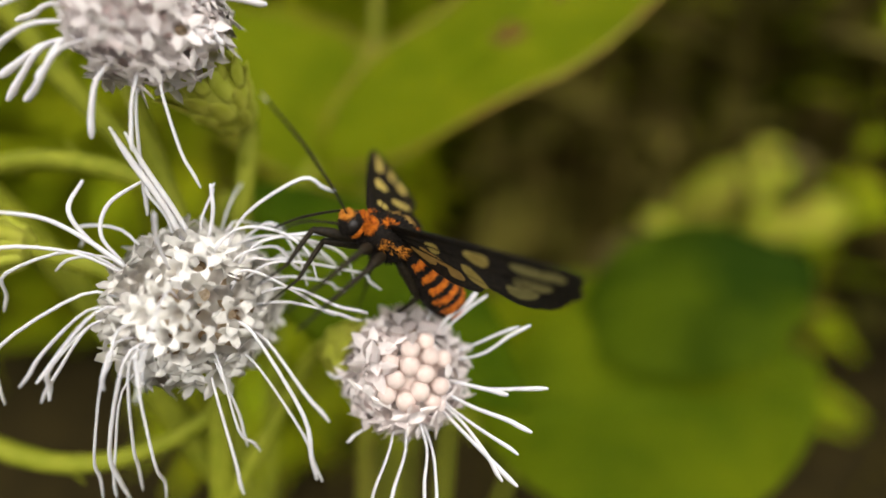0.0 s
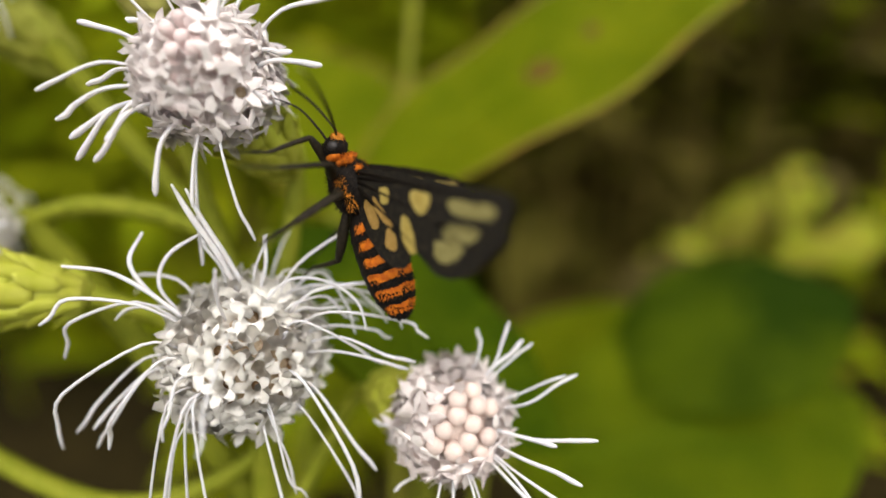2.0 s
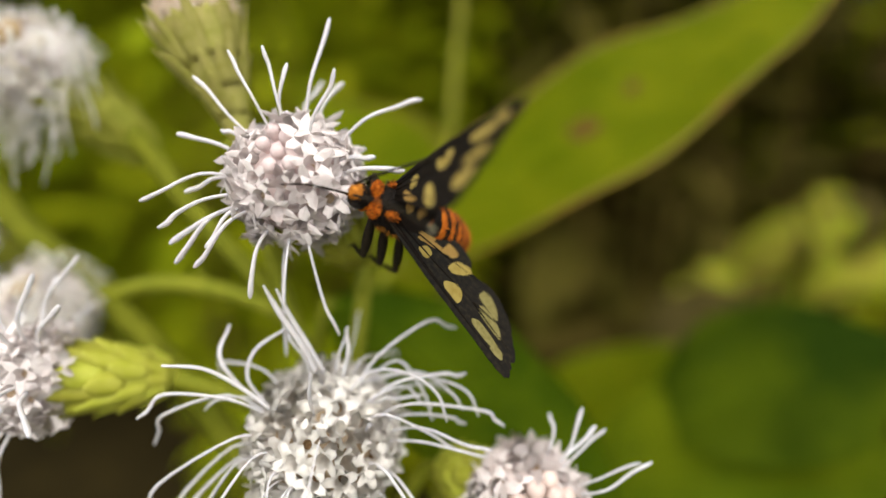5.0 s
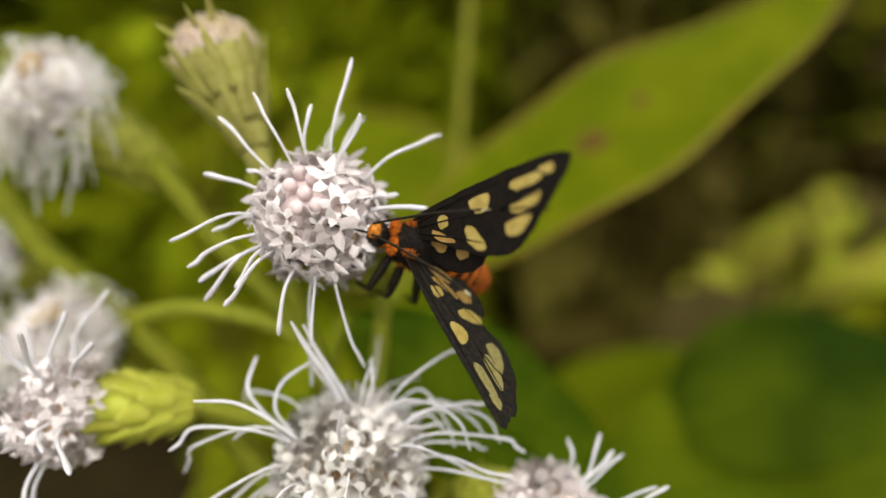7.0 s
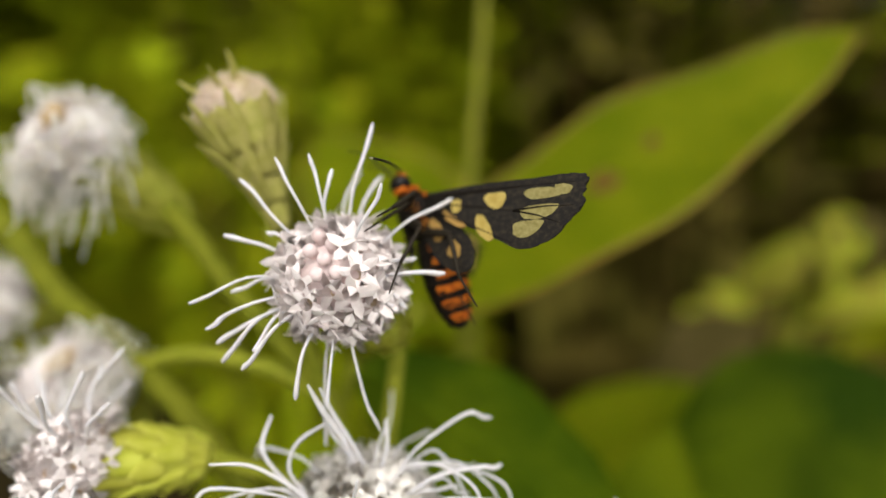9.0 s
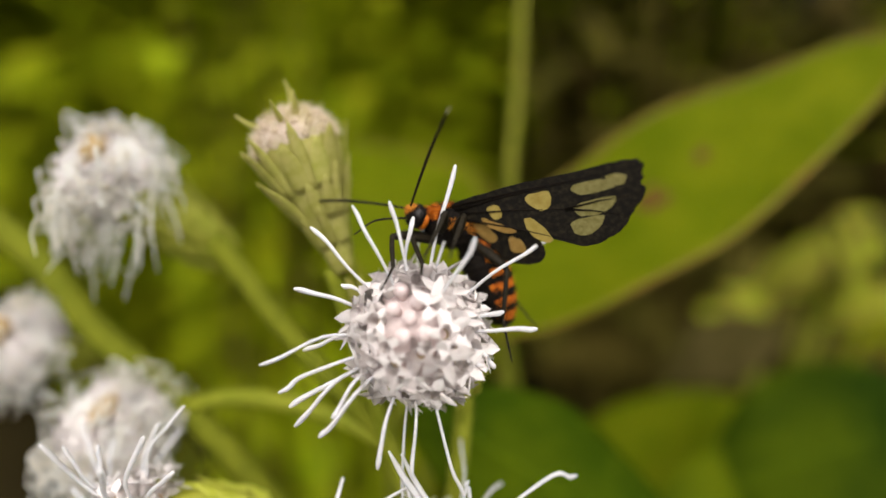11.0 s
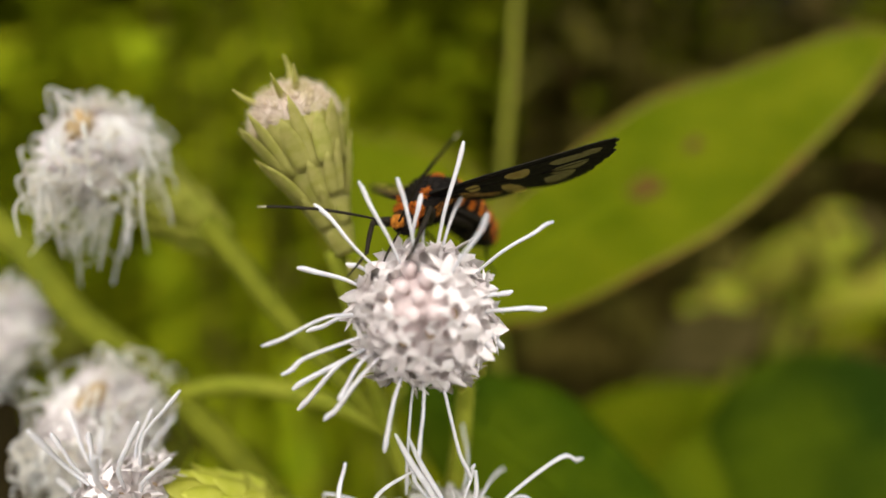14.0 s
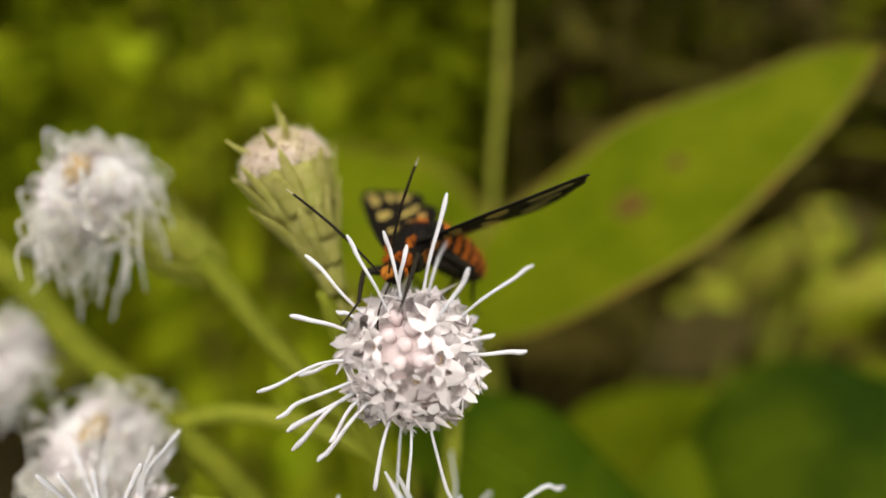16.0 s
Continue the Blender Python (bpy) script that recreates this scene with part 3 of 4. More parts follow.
stem("green stem reaching sideways to a spent flower head", [(-50, 58, 3.0), (-44, 56.5, 5.6), (-38, 55, 6.2), (-30, 53, 5.0), NODE], [1.2, 1.0, 1.0, 0.95])
stem("green stem below the sideways flower head", [(-35.0, 47.6, -2.3), (-32, 48.5, -3.4), (-27, 50.0, -6.0), (-20, 50.8, -13)], [0.9, 0.85, 0.85, 0.95], 60, 5)
stem("curved green stem below the full flower head", [(-19.3, 51.2, -15.4), (-21.0, 52.0, -19.0), (-26.7, 51.5, -22.2), (-33.8, 51.6, -23.6), (-41.7, 53, -22.7), (-52, 55, -19)], [0.85, 0.85, 0.9, 1.0, 1.0], 120, 6)
stem("green stem below the small flower head", [(-8.7, 50.5, -11.8), (-11.2, 52.4, -13.4), (-15, 53.6, -20), (-19.5, 53.0, -28)], [0.85, 0.8, 0.85, 0.95], 60, 7)
stem("thick green stalk among the spent flowers", [(-76, 63, 27), (-67.7, 62.5, 20.6), (-60, 60, 13.5), (-48, 57.5, 5), (-34, 54.5, -8), (-21, 54, -26)], [1.9, 1.8, 1.6, 1.5, 1.4], mat=STEM_DIM)


# ---- leaves ----
def leaf(label, base, tip, normal, width, mat, seed=0, widest=0.45, fold=0.12, arch=0.06, blemishes=(), edge=True, group="leaves of the flowering plant", stalk=None):
    ob = thing("leaf", BASE.copy(), label, "leaf", group)
    ran = random.Random(seed)
    b, t = Vector(base), Vector(tip)
    along = t - b
    long = along.length
    along.normalize()
    nor = Vector(normal)
    nor = (nor - along * nor.dot(along)).normalized()
    side = along.cross(nor)

    def place(s, k, lift=0.0):
        half = width * 0.5 * (math.sin(math.pi * s ** (math.log(0.5) / math.log(widest))) ** 0.8 if 0 < s < 1 else 0.0)
        wave = 0.012 * long * math.sin(s * 17 + k * 2 + seed) * abs(k)
        return b + along * s * long + side * k * half + nor * (arch * long * 4 * s * (1 - s) + fold * abs(k) * half * (1 - 0.35 * abs(k)) + wave + lift)

    n, m = 26, 8
    bm = bmesh.new()
    grid = [[bm.verts.new(place((i + 0.02) / (n + 0.04), (j - m) / m)) for j in range(2 * m + 1)] for i in range(n + 1)]
    fs = [bm.faces.new((grid[i][j], grid[i][j + 1], grid[i + 1][j + 1], grid[i + 1][j])) for i in range(n) for j in range(2 * m)]
    bmesh.ops.solidify(bm, geom=fs, thickness=0.3)
    part("blade", bm, mat, ob)
    bm = bmesh.new()
    tube(bm, [place(i / 20 * 0.97 + 0.01, 0, 0.15) for i in range(21)], [0.45, 0.35, 0.12], 6)
    part("midrib", bm, mat, ob)
    for k in range(1, 6):
        for sgn in (-1, 1):
            s0 = k / 6.5
            bm = bmesh.new()
            tube(bm, [place(s0 + q * 0.16, sgn * q * 0.88, 0.02) for q in (0, 0.25, 0.5, 0.75, 1.0)], [0.2, 0.14, 0.07], 5)
            part("vein", bm, mat, ob)
    if edge:
        for sgn in (-1, 1):
            bm = bmesh.new()
            tube(bm, [place(0.02 + 0.96 * i / 24, sgn * 0.99, 0.05) for i in range(25)], [0.2, 0.34, 0.2], 5)
            part("leaf_edge", bm, LEAF_EDGE, ob)
    for s, k, r in blemishes:
        bm = bmesh.new()
        c = place(s, k, 0.32)
        ring = [bm.verts.new(c + (along * math.cos(a) + side * math.sin(a) * 0.8) * r * ran.uniform(0.7, 1.1)) for a in (math.tau * i / 12 for i in range(12))]
        f = bm.faces.new(ring)
        bmesh.ops.solidify(bm, geom=[f], thickness=0.25)
        part("blemish", bm, BLEMISH, ob)
    if stalk:
        bm = bmesh.new()
        tube(bm, smooth_line([base, *stalk], 6), [0.8, 0.9, 1.1], 8)
        part("leaf_stalk", bm, STEM, ob)
    return ob


leaf("long yellow-green leaf with a brown blemish", (-17, 84, 9.5), (60, 90, 57.0), (-.25, -.85, .45), 25, LEAF, 1, 0.40, 0.10, 0.03, ((0.40, 0.03, 3.0), (0.52, -0.1, 1.5)), stalk=[(-22, 84, -4), (-26, 84, -60)])
leaf("soft green leaf behind the flowers", (-8, 104, 6), (-44, 118, 46), (.1, -.9, .45), 34, LEAF, 2, 0.45, 0.1, 0.05, stalk=[(-6, 104, -20), (-8, 100, -90)])
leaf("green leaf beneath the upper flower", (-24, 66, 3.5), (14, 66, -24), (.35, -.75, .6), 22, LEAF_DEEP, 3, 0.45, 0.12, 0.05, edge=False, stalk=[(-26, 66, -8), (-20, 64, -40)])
leaf("broad green leaf with shade in its dark mottled colour", (27, 99, -24), (74, 97, -7), (-.1, -.80, .60), 31, LEAF_SHADED, 4, 0.5, 0.08, 0.06, edge=False, stalk=[(10, 98, -70), (6, 98, -140)])
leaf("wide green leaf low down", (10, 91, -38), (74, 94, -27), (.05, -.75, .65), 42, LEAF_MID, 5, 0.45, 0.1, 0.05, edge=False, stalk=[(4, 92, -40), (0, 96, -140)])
leaf("green leaf standing behind the wide one", (2, 124, -44), (58, 128, -16), (.0, -.75, .65), 34, LEAF, 9, 0.45, 0.1, 0.05, edge=False, stalk=[(-4, 126, -60), (-6, 128, -160)])
leaf("dry brownish leaf lying among the weeds", (60, 205, -30), (104, 200, -6), (.1, -.7, .7), 26, LEAF_DRY, 10, 0.5, 0.2, 0.12, edge=False, group="leaves further back", stalk=[(56, 208, -60), (54, 212, -240)])
# a withering plant further back: pale leaves that overlap, brown at the top
ran = random.Random(17)
for k in range(9):
    x, z = 116 + 6.2 * k + ran.uniform(-8, 8), -26 + 44 * ((k * 5) % 9) / 9 + ran.uniform(-6, 6)
    turn = radians(ran.uniform(20, 150))
    long = ran.uniform(28, 40)
    tip = (x + math.cos(turn) * long, 242 + ran.uniform(-14, 10), z + math.sin(turn) * long)
    leaf("pale yellowish leaf of a withering plant", (x, 246 + ran.uniform(-6, 6), z), tip, (ran.uniform(-.5, .5), -.8, ran.uniform(.2, .7)), ran.uniform(16, 26), LEAF_DRY if k in (3, 7) else LEAF_PALE, 30 + k, 0.45, 0.25, 0.14, edge=False, group="leaves further back", stalk=[(x * 0.6 + 44, 250, -70), (106, 256, -280)])

# ---- the ground and the undergrowth behind ----
bm = bmesh.new()
bmesh.ops.create_grid(bm, x_segments=60, y_segments=60, size=30000)
ran = random.Random(5)
for v in bm.verts:
    v.co.z = -6 + ran.uniform(-4, 4)
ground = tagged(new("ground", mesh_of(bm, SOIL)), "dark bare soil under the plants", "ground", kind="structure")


def weeds(name, label, count, place, height, size, mat, seed):
    """Plain upright weeds, each a stalk from the ground with leaves up it, all joined: too many to count."""
    ran = random.Random(seed)
    verts, faces = [], []

    def strip(p, a, nor, l, w, curl):
        s = a.cross(nor).normalized()
        k = len(verts)
        for u in range(6):
            q = u / 5
            h = w * 0.5 * math.sin(math.pi * (0.05 + 0.9 * q) ** 0.8)
            for e in (-1, 0, 1):
                verts.append((p + a * q * l + s * h * e + nor * (0.25 * h * abs(e) - curl * l * q * q)) * MM)
        for u in range(5):
            for e in range(2):
                i = k + u * 3 + e
                faces.append((i, i + 1, i + 4, i + 3))

    for _ in range(count):
        x, y = place(ran)
        tall = ran.uniform(*height)
        lean = Vector((ran.uniform(-0.2, 0.2), ran.uniform(-0.2, 0.2), 1)).normalized()
        foot = Vector((x, y, -8))
        for turn in (0, math.pi / 2):
            side = Vector((math.cos(turn), math.sin(turn), 0))
            k = len(verts)
            for q in (0, 0.5, 1):
                for e in (-1, 1):
                    verts.append((foot + lean * tall * q + side * e * (2.2 - 1.6 * q)) * MM)
            faces.extend(((k, k + 1, k + 3, k + 2), (k + 2, k + 3, k + 5, k + 4)))
        turn = ran.uniform(0, 6.28)
        n = int(tall / (size[0] * 0.55))
        for i in range(n):
            q = 0.12 + 0.88 * (i + ran.random() * 0.6) / n
            turn += 2.4
            rise = ran.uniform(-0.2, 0.8)
            a = Vector((math.cos(turn), math.sin(turn), rise)).normalized()
            nor = Vector((-a.x * a.z, -a.y * a.z, 1 - a.z * a.z)).normalized()
            l = ran.uniform(*size) * (1.15 - 0.5 * q)
            strip(foot + lean * tall * q, a, nor, l, l * ran.uniform(0.3, 0.5), ran.uniform(0.05, 0.5))
    me = bpy.data.meshes.new(name)
    me.from_pydata(verts, [], faces)
    for f in me.polygons:
        f.use_smooth = True
    me.materials.append(mat)
    return tagged(new(name, me), label, "undergrowth", kind="stuff")


def ahead_near(ran):
    """Behind the flowers, thin on the right-hand side where the soil lies bare."""
    while True:
        x, y = ran.uniform(-480, 380), ran.uniform(300, 640)
        if abs(x) < y and not (x < -0.5 * y and y < 480) and (x < -25 or ran.random() < 0.03):
            return x, y


def ahead_far(ran):
    while True:
        x, y = ran.uniform(-1500, 1500), ran.uniform(600, 1900)
        if abs(x) < y * 1.1 and (x < 0.03 * y or (y > 1300 and x < 0.38 * y) or ran.random() < 0.08):
            return x, y


def ahead_right(ran):
    while True:
        x, y = ran.uniform(60, 1900), ran.uniform(380, 1900)
        if x < y * 1.15 and x > 0.06 * y:
            return x, y


def round_about(ran):
    while True:
        x, y = ran.uniform(-2500, 2500), ran.uniform(-2500, 2200)
        if x * x + y * y > 500 ** 2 and (y < 0 or abs(x) > y * 1.0):
            return x, y


weeds("undergrowth", "olive-green weeds behind the flowers", 230, ahead_near, (180, 420), (40, 75), WEEDS, 61)
weeds("far_undergrowth", "dim green weeds in the distance", 960, ahead_far, (520, 1500), (70, 130), WEEDS, 62)
# Brown weeds added to darken the right: their low colour replaces the shade.
weeds("dry_weeds", "dark brown withered weeds, the shade there put into their colour", 260, ahead_right, (300, 640), (70, 150), DRY, 65)
weeds("weeds_around", "green weeds growing all about", 420, round_about, (150, 420), (70, 140), WEEDS, 64)
ran = random.Random(63)
for i in range(26):
    x, y = ran.uniform(-160, 300), ran.uniform(190, 420)
    ob = thing("dry_stalk", pose(x * MM, y * MM, 0), "dry brownish stalk among the weeds", "stalk", "dry stalks")
    line = smooth_line([(0, 0, -8), (ran.uniform(-20, 20), 0, 200), (ran.uniform(-50, 50), 0, ran.uniform(330, 520))], 5)
    bm = bmesh.new()
    tube(bm, line, [2.0, 1.6, 0.7], 6)
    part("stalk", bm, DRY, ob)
    for k in (3, 5, 7):
        bm = bmesh.new()
        tube(bm, smooth_line([line[k], line[k] + Vector((ran.uniform(-12, 12), ran.uniform(-12, 12), 6)), line[k] + Vector((ran.uniform(-22, 22), ran.uniform(-22, 22), -8))], 4), [0.5, 2.4, 0.3], 6, 0, 0.2)
        part("withered_leaf", bm, DRY, ob)
stem("faint upright stalk beside the long leaf", [(-5.0, 91, 80), (-6.2, 91, 55), (-8.4, 91, 30), (-10, 92, -20), (-12, 96, -420)], [0.7, 0.8, 0.9, 1.3], 0, 9, STALK_PALE)

# ---- the moth: y forward, z its back, x its right side ----
moth = thing("wasp_moth", spot_at(0, 0, 0), "black and orange banded wasp moth with straw-windowed wings", "moth")


ran = random.Random(77)
bm = bmesh.new()
ball(bm, (0, 0, 0), (1.90, 2.6, 1.85), 22, 16)
fur(bm, 1900, on_ellipsoid((0, 0, 0), (1.88, 2.58, 1.83)), 0.34, ran)
fur(bm, 170, on_ellipsoid((0, 0, 0), (1.90, 2.58, 1.85), lambda n: abs(n.x) > 0.72 and -0.45 < n.z < 0.05 and -0.5 < n.y < 0.6), 0.34, ran, 1)
part("thorax", bm, (BLACK, AMBER), moth)
bm = bmesh.new()
ball(bm, (0, 0, 0), (1.0, 0.85, 0.95), 18, 12)
fur(bm, 400, on_ellipsoid((0, 0, 0), (1.0, 0.85, 0.95)), 0.18, ran)
head = part("head", bm, BLACK, moth, m=local(0, 3.4, 0.1))
for sgn in (-1, 1):
    bm = bmesh.new()
    ball(bm, (0.60 * sgn, 0.10, 0.0), (0.43, 0.48, 0.52), 16, 12)
    part("eye", bm, EYE_BLACK, head)
bm = bmesh.new()
ball(bm, (0, 0.42, 0.40), (0.66, 0.54, 0.54), 14, 10)
fur(bm, 420, on_ellipsoid((0, 0.42, 0.40), (0.66, 0.54, 0.54)), 0.18, ran)
part("face", bm, AMBER, head, "amber orange face tuft")
bm = bmesh.new()
ball(bm, (0, -0.5, -0.25), (0.98, 0.45, 0.75), 12, 8)
part("gena", bm, ORANGE, head, "orange band under the eyes")
# the orange collar, in two pads, and the orange spots of the thorax
for sgn in (-1, 1):
    bm = bmesh.new()
    ball(bm, (0.70 * sgn, 2.32, 0.52), (0.72, 0.27, 0.60), 14, 10)
    fur(bm, 620, on_ellipsoid((0.70 * sgn, 2.32, 0.52), (0.72, 0.27, 0.60)), 0.26, ran)
    fur(bm, 130, on_ellipsoid((0.70 * sgn, 2.32, 0.52), (0.72, 0.27, 0.60)), 0.30, ran, 1)
    part("collar", bm, (ORANGE, BLACK), moth, "orange collar pad")
    bm = bmesh.new()
    ball(bm, (1.22 * sgn, 1.10, 1.22), (0.22, 0.52, 0.17), 12, 8)
    fur(bm, 200, on_ellipsoid((1.22 * sgn, 1.10, 1.22), (0.22, 0.52, 0.17)), 0.34, ran)
    fur(bm, 110, on_ellipsoid((1.22 * sgn, 1.10, 1.22), (0.22, 0.52, 0.17)), 0.42, ran, 1)
    part("tegula", bm, (ORANGE, BLACK), moth, "orange shoulder tuft")
    for y, z, r in ((1.0, -0.35, 0.46), (-0.7, -0.4, 0.44)):
        bm = bmesh.new()
        ball(bm, (1.38 * sgn, y, z), (0.30, r * 0.62, r), 12, 8)
        fur(bm, 120, on_ellipsoid((1.42 * sgn, y, z), (0.34, r * 0.62, r)), 0.25, ran)
        part("side_spot", bm, AMBER, moth, "amber spot on the side")
bm = bmesh.new()
ball(bm, (0, -2.1, 0.9), (0.8, 0.42, 0.45), 14, 9)
fur(bm, 200, on_ellipsoid((0, -2.1, 0.9), (0.8, 0.42, 0.45)), 0.3, ran)
part("back_spot", bm, ORANGE, moth, "orange band at the base of the abdomen")

# the abdomen: orange rings parted by black ones
bm = bmesh.new()
lathe(bm, [(0.4, 1.2), (-0.6, 1.72), (-2.2, 1.96), (-4.4, 2.00), (-6.2, 1.78), (-7.4, 1.36), (-8.2, 0.82), (-8.5, 0.25)], 28, "y", 0.95)
abdomen = part("abdomen", bm, BLACK, moth, m=local(0, -2.0, 0))
PROFILE = [(0.4, 1.2), (-0.6, 1.74), (-2.2, 1.98), (-4.4, 2.02), (-6.2, 1.80), (-7.4, 1.38), (-8.2, 0.84), (-8.6, 0.26)]


def girth(y):
    for (a, r), (b, q) in zip(PROFILE, PROFILE[1:]):
        if b <= y <= a:
            return r + (q - r) * (a - y) / (a - b)
    return 0.2


edge = -0.75
while edge > -7.4:
    for name, mat, wide in (("orange_ring", ORANGE, 0.70), ("black_ring", BLACK, 0.60)):
        y0, y1 = edge + 0.04, edge - wide
        bm = bmesh.new()
        puff = 0.02 if mat == ORANGE else 0.03
        lathe(bm, [(y0, girth(y0) - 0.05), (y0 * 0.75 + y1 * 0.25, girth(y0) + puff), (y0 * 0.3 + y1 * 0.7, girth(y1) + puff), (y1, girth(y1) - 0.02)], 26, "y", 0.95)
        for v in bm.verts:
            a = math.atan2(v.co.z, v.co.x)
            if mat == ORANGE and math.sin(a) < -0.62 + 0.12 * math.sin(edge * 30):
                v.co.x, v.co.z = v.co.x * 0.9, v.co.z * 0.9
            v.co.y += 0.10 * math.sin(a * 5 + edge * 9) + 0.06 * math.sin(a * 11 + edge * 4)

        def on_ring(ran, y0=y0, y1=y1, puff=puff):
            a, y = ran.uniform(-0.6, math.pi + 0.6), ran.uniform(y1, y0)
            r = girth(y) + puff
            return Vector((math.cos(a) * r, y, math.sin(a) * r * 0.95)), Vector((math.cos(a), 0, math.sin(a)))
        fur(bm, 420, on_ring, 0.26, ran, 0, 1.3)
        part(name, bm, mat, abdomen)
        edge = y1
bm = bmesh.new()
lathe(bm, [(edge + 0.1, girth(edge)), (-8.1, 0.75), (-8.6, 0.25)], 20, "y", 0.95)
fur(bm, 300, lambda r: (lambda a: (Vector((math.cos(a) * 0.7, -8.0, math.sin(a) * 0.7)), Vector((math.cos(a), -0.6, math.sin(a)))))(r.uniform(0, math.tau)), 0.4, ran, 0, 1.5)
part("tail_tuft", bm, BLACK, abdomen)


def slab(bm, outline, thick, centre_z=0.0):
    """A thin flat plate of that outline, rounded a little at its rim."""
    top = [bm.verts.new((x, y, centre_z + thick / 2)) for x, y in outline]
    low = [bm.verts.new((x, y, centre_z - thick / 2)) for x, y in outline]
    bm.faces.new(top)
    bm.faces.new(low[::-1])
    n = len(outline)
    for i in range(n):
        bm.faces.new((top[i], low[i], low[(i + 1) % n], top[(i + 1) % n]))


def round_outline(points, n=5):
    p = [Vector((x, y, 0)) for x, y in points]
    k = len(p)
    out = []
    for i in range(k):
        a, b, c, d = p[i - 1], p[i], p[(i + 1) % k], p[(i + 2) % k]
        for j in range(n):
            t = j / n
            q = 0.5 * ((2 * b) + (c - a) * t + (2 * a - 5 * b + 4 * c - d) * t * t + (3 * b - a - 3 * c + d) * t ** 3)
            out.append((q.x, q.y))
    return out


FOREWING = [(-0.2, 0.3), (3, 0.62), (7, 0.62), (11, 0.42), (13.3, 0.1), (14.4, -0.45), (14.2, -1.2), (13.2, -2.2), (11.9, -3.4), (10.6, -4.6), (9.2, -5.4), (7.4, -5.1), (5.0, -3.9), (2.5, -2.4), (0.2, -1.1)]
FOREWING_WORN = [(-0.2, 0.3), (3, 0.62), (7, 0.62), (11, 0.5), (13.7, 0.38), (14.5, -0.1), (14.3, -1.3), (14.1, -2.3), (13.2, -3.4), (12.2, -4.5), (10.8, -5.2), (9.0, -5.3), (7.4, -4.4), (5.0, -3.2), (2.5, -2.0), (0.2, -1.0)]
HINDWING = [(-0.2, 0.4), (2.5, 0.62), (4.8, 0.35), (6.6, -0.4), (7.3, -1.5), (6.7, -2.5), (4.8, -3.0), (2.2, -2.4), (0.1, -1.1)]
FORE_WINDOWS = [
    [(2.7, -0.55), (3.7, -0.5), (3.9, -1.5), (3.0, -1.7)],
    [(1.9, -1.2), (2.6, -1.5), (4.6, -3.0), (3.9, -3.1), (2.4, -2.2)],
    [(5.8, -0.35), (7.9, -0.35), (7.7, -1.7), (6.5, -1.75)],
    [(5.2, -2.1), (6.1, -2.2), (7.2, -4.3), (6.5, -4.6), (5.4, -3.5)],
    [(9.5, -0.5), (12.0, -0.55), (12.4, -1.3), (10.0, -1.35)],
    [(11.9, -0.35), (13.2, -0.5), (13.1, -1.15), (12.5, -1.2)],
    [(9.3, -2.0), (12.2, -1.95), (11.4, -2.9), (9.6, -2.9)],
    [(8.8, -3.15), (11.2, -3.2), (10.2, -4.3), (8.9, -4.3)],
]
HIND_WINDOWS = [
    [(0.9, -0.4), (2.4, -0.4), (3.5, -1.3), (2.9, -1.9), (1.3, -1.2)],
    [(4.1, -0.7), (5.4, -0.8), (5.8, -1.8), (4.6, -2.1)],
]


def wing(name, outline, windows, sgn, thick, label, seed):
    shrink = 0.86 if sgn < 0 else 0.82
    ran = random.Random(seed)
    bm = bmesh.new()
    rim = [((x + (ran.uniform(-0.28, 0.1) if sgn < 0 and x > 11 else 0)) * sgn, y + ran.uniform(-0.05, 0.05)) for x, y in round_outline(outline)]
    slab(bm, rim, thick)
    bmesh.ops.triangulate(bm, faces=[f for f in bm.faces if len(f.verts) > 4])
    ob = part(name, bm, WORN_BLACK if sgn < 0 else WING_BLACK, moth, label, smooth=False)
    for k, w in enumerate(windows):
        bm = bmesh.new()
        if sgn < 0 and k > 3:
            shrink = 0.98
        cx, cy = sum(x for x, y in w) / len(w), sum(y for x, y in w) / len(w)
        slab(bm, [((cx + (x - cx) * shrink) * sgn + ran.uniform(-.05, .05), cy + (y - cy) * shrink + ran.uniform(-.05, .05)) for x, y in round_outline(w, 4)], thick + 0.05)
        bmesh.ops.triangulate(bm, faces=[f for f in bm.faces if len(f.verts) > 4])
        part("wing_window", bm, PANE_AMBER if "hind" in name or k == 1 else PANE_WORN if sgn < 0 and k > 3 else PANE, ob, smooth=False)
    for x0, y0, x1, y1 in ((0, 0.2, 13.6, -0.3), (0, -0.2, 9, -0.15), (0.2, -0.5, 8.6, -2.1), (8.6, -2.1, 13.4, -2.2), (8.6, -2.1, 12.4, -3.5), (0.3, -0.9, 8.6, -4.8)):
        if "fore" in name:
            bm = bmesh.new()
            tube(bm, [(x0 * sgn, y0, 0), ((x0 + x1) / 2 * sgn, (y0 + y1) / 2 + 0.12, 0), (x1 * sgn, y1, 0)], [0.13, 0.10, 0.05], 6)
            part("vein", bm, WING_BLACK, ob)
    return ob


forewing_l = wing("forewing", FOREWING_WORN, FORE_WINDOWS, -1, 0.07, "black forewing with straw windows and a worn tip", 81)
forewing_r = wing("forewing", FOREWING, FORE_WINDOWS, 1, 0.07, "black forewing with straw-yellow windows", 82)
hindwing_l = wing("hindwing", HINDWING, HIND_WINDOWS, -1, 0.06, "small black hindwing with amber windows", 83)
hindwing_r = wing("hindwing", HINDWING, HIND_WINDOWS, 1, 0.06, "small black hindwing with amber windows", 84)


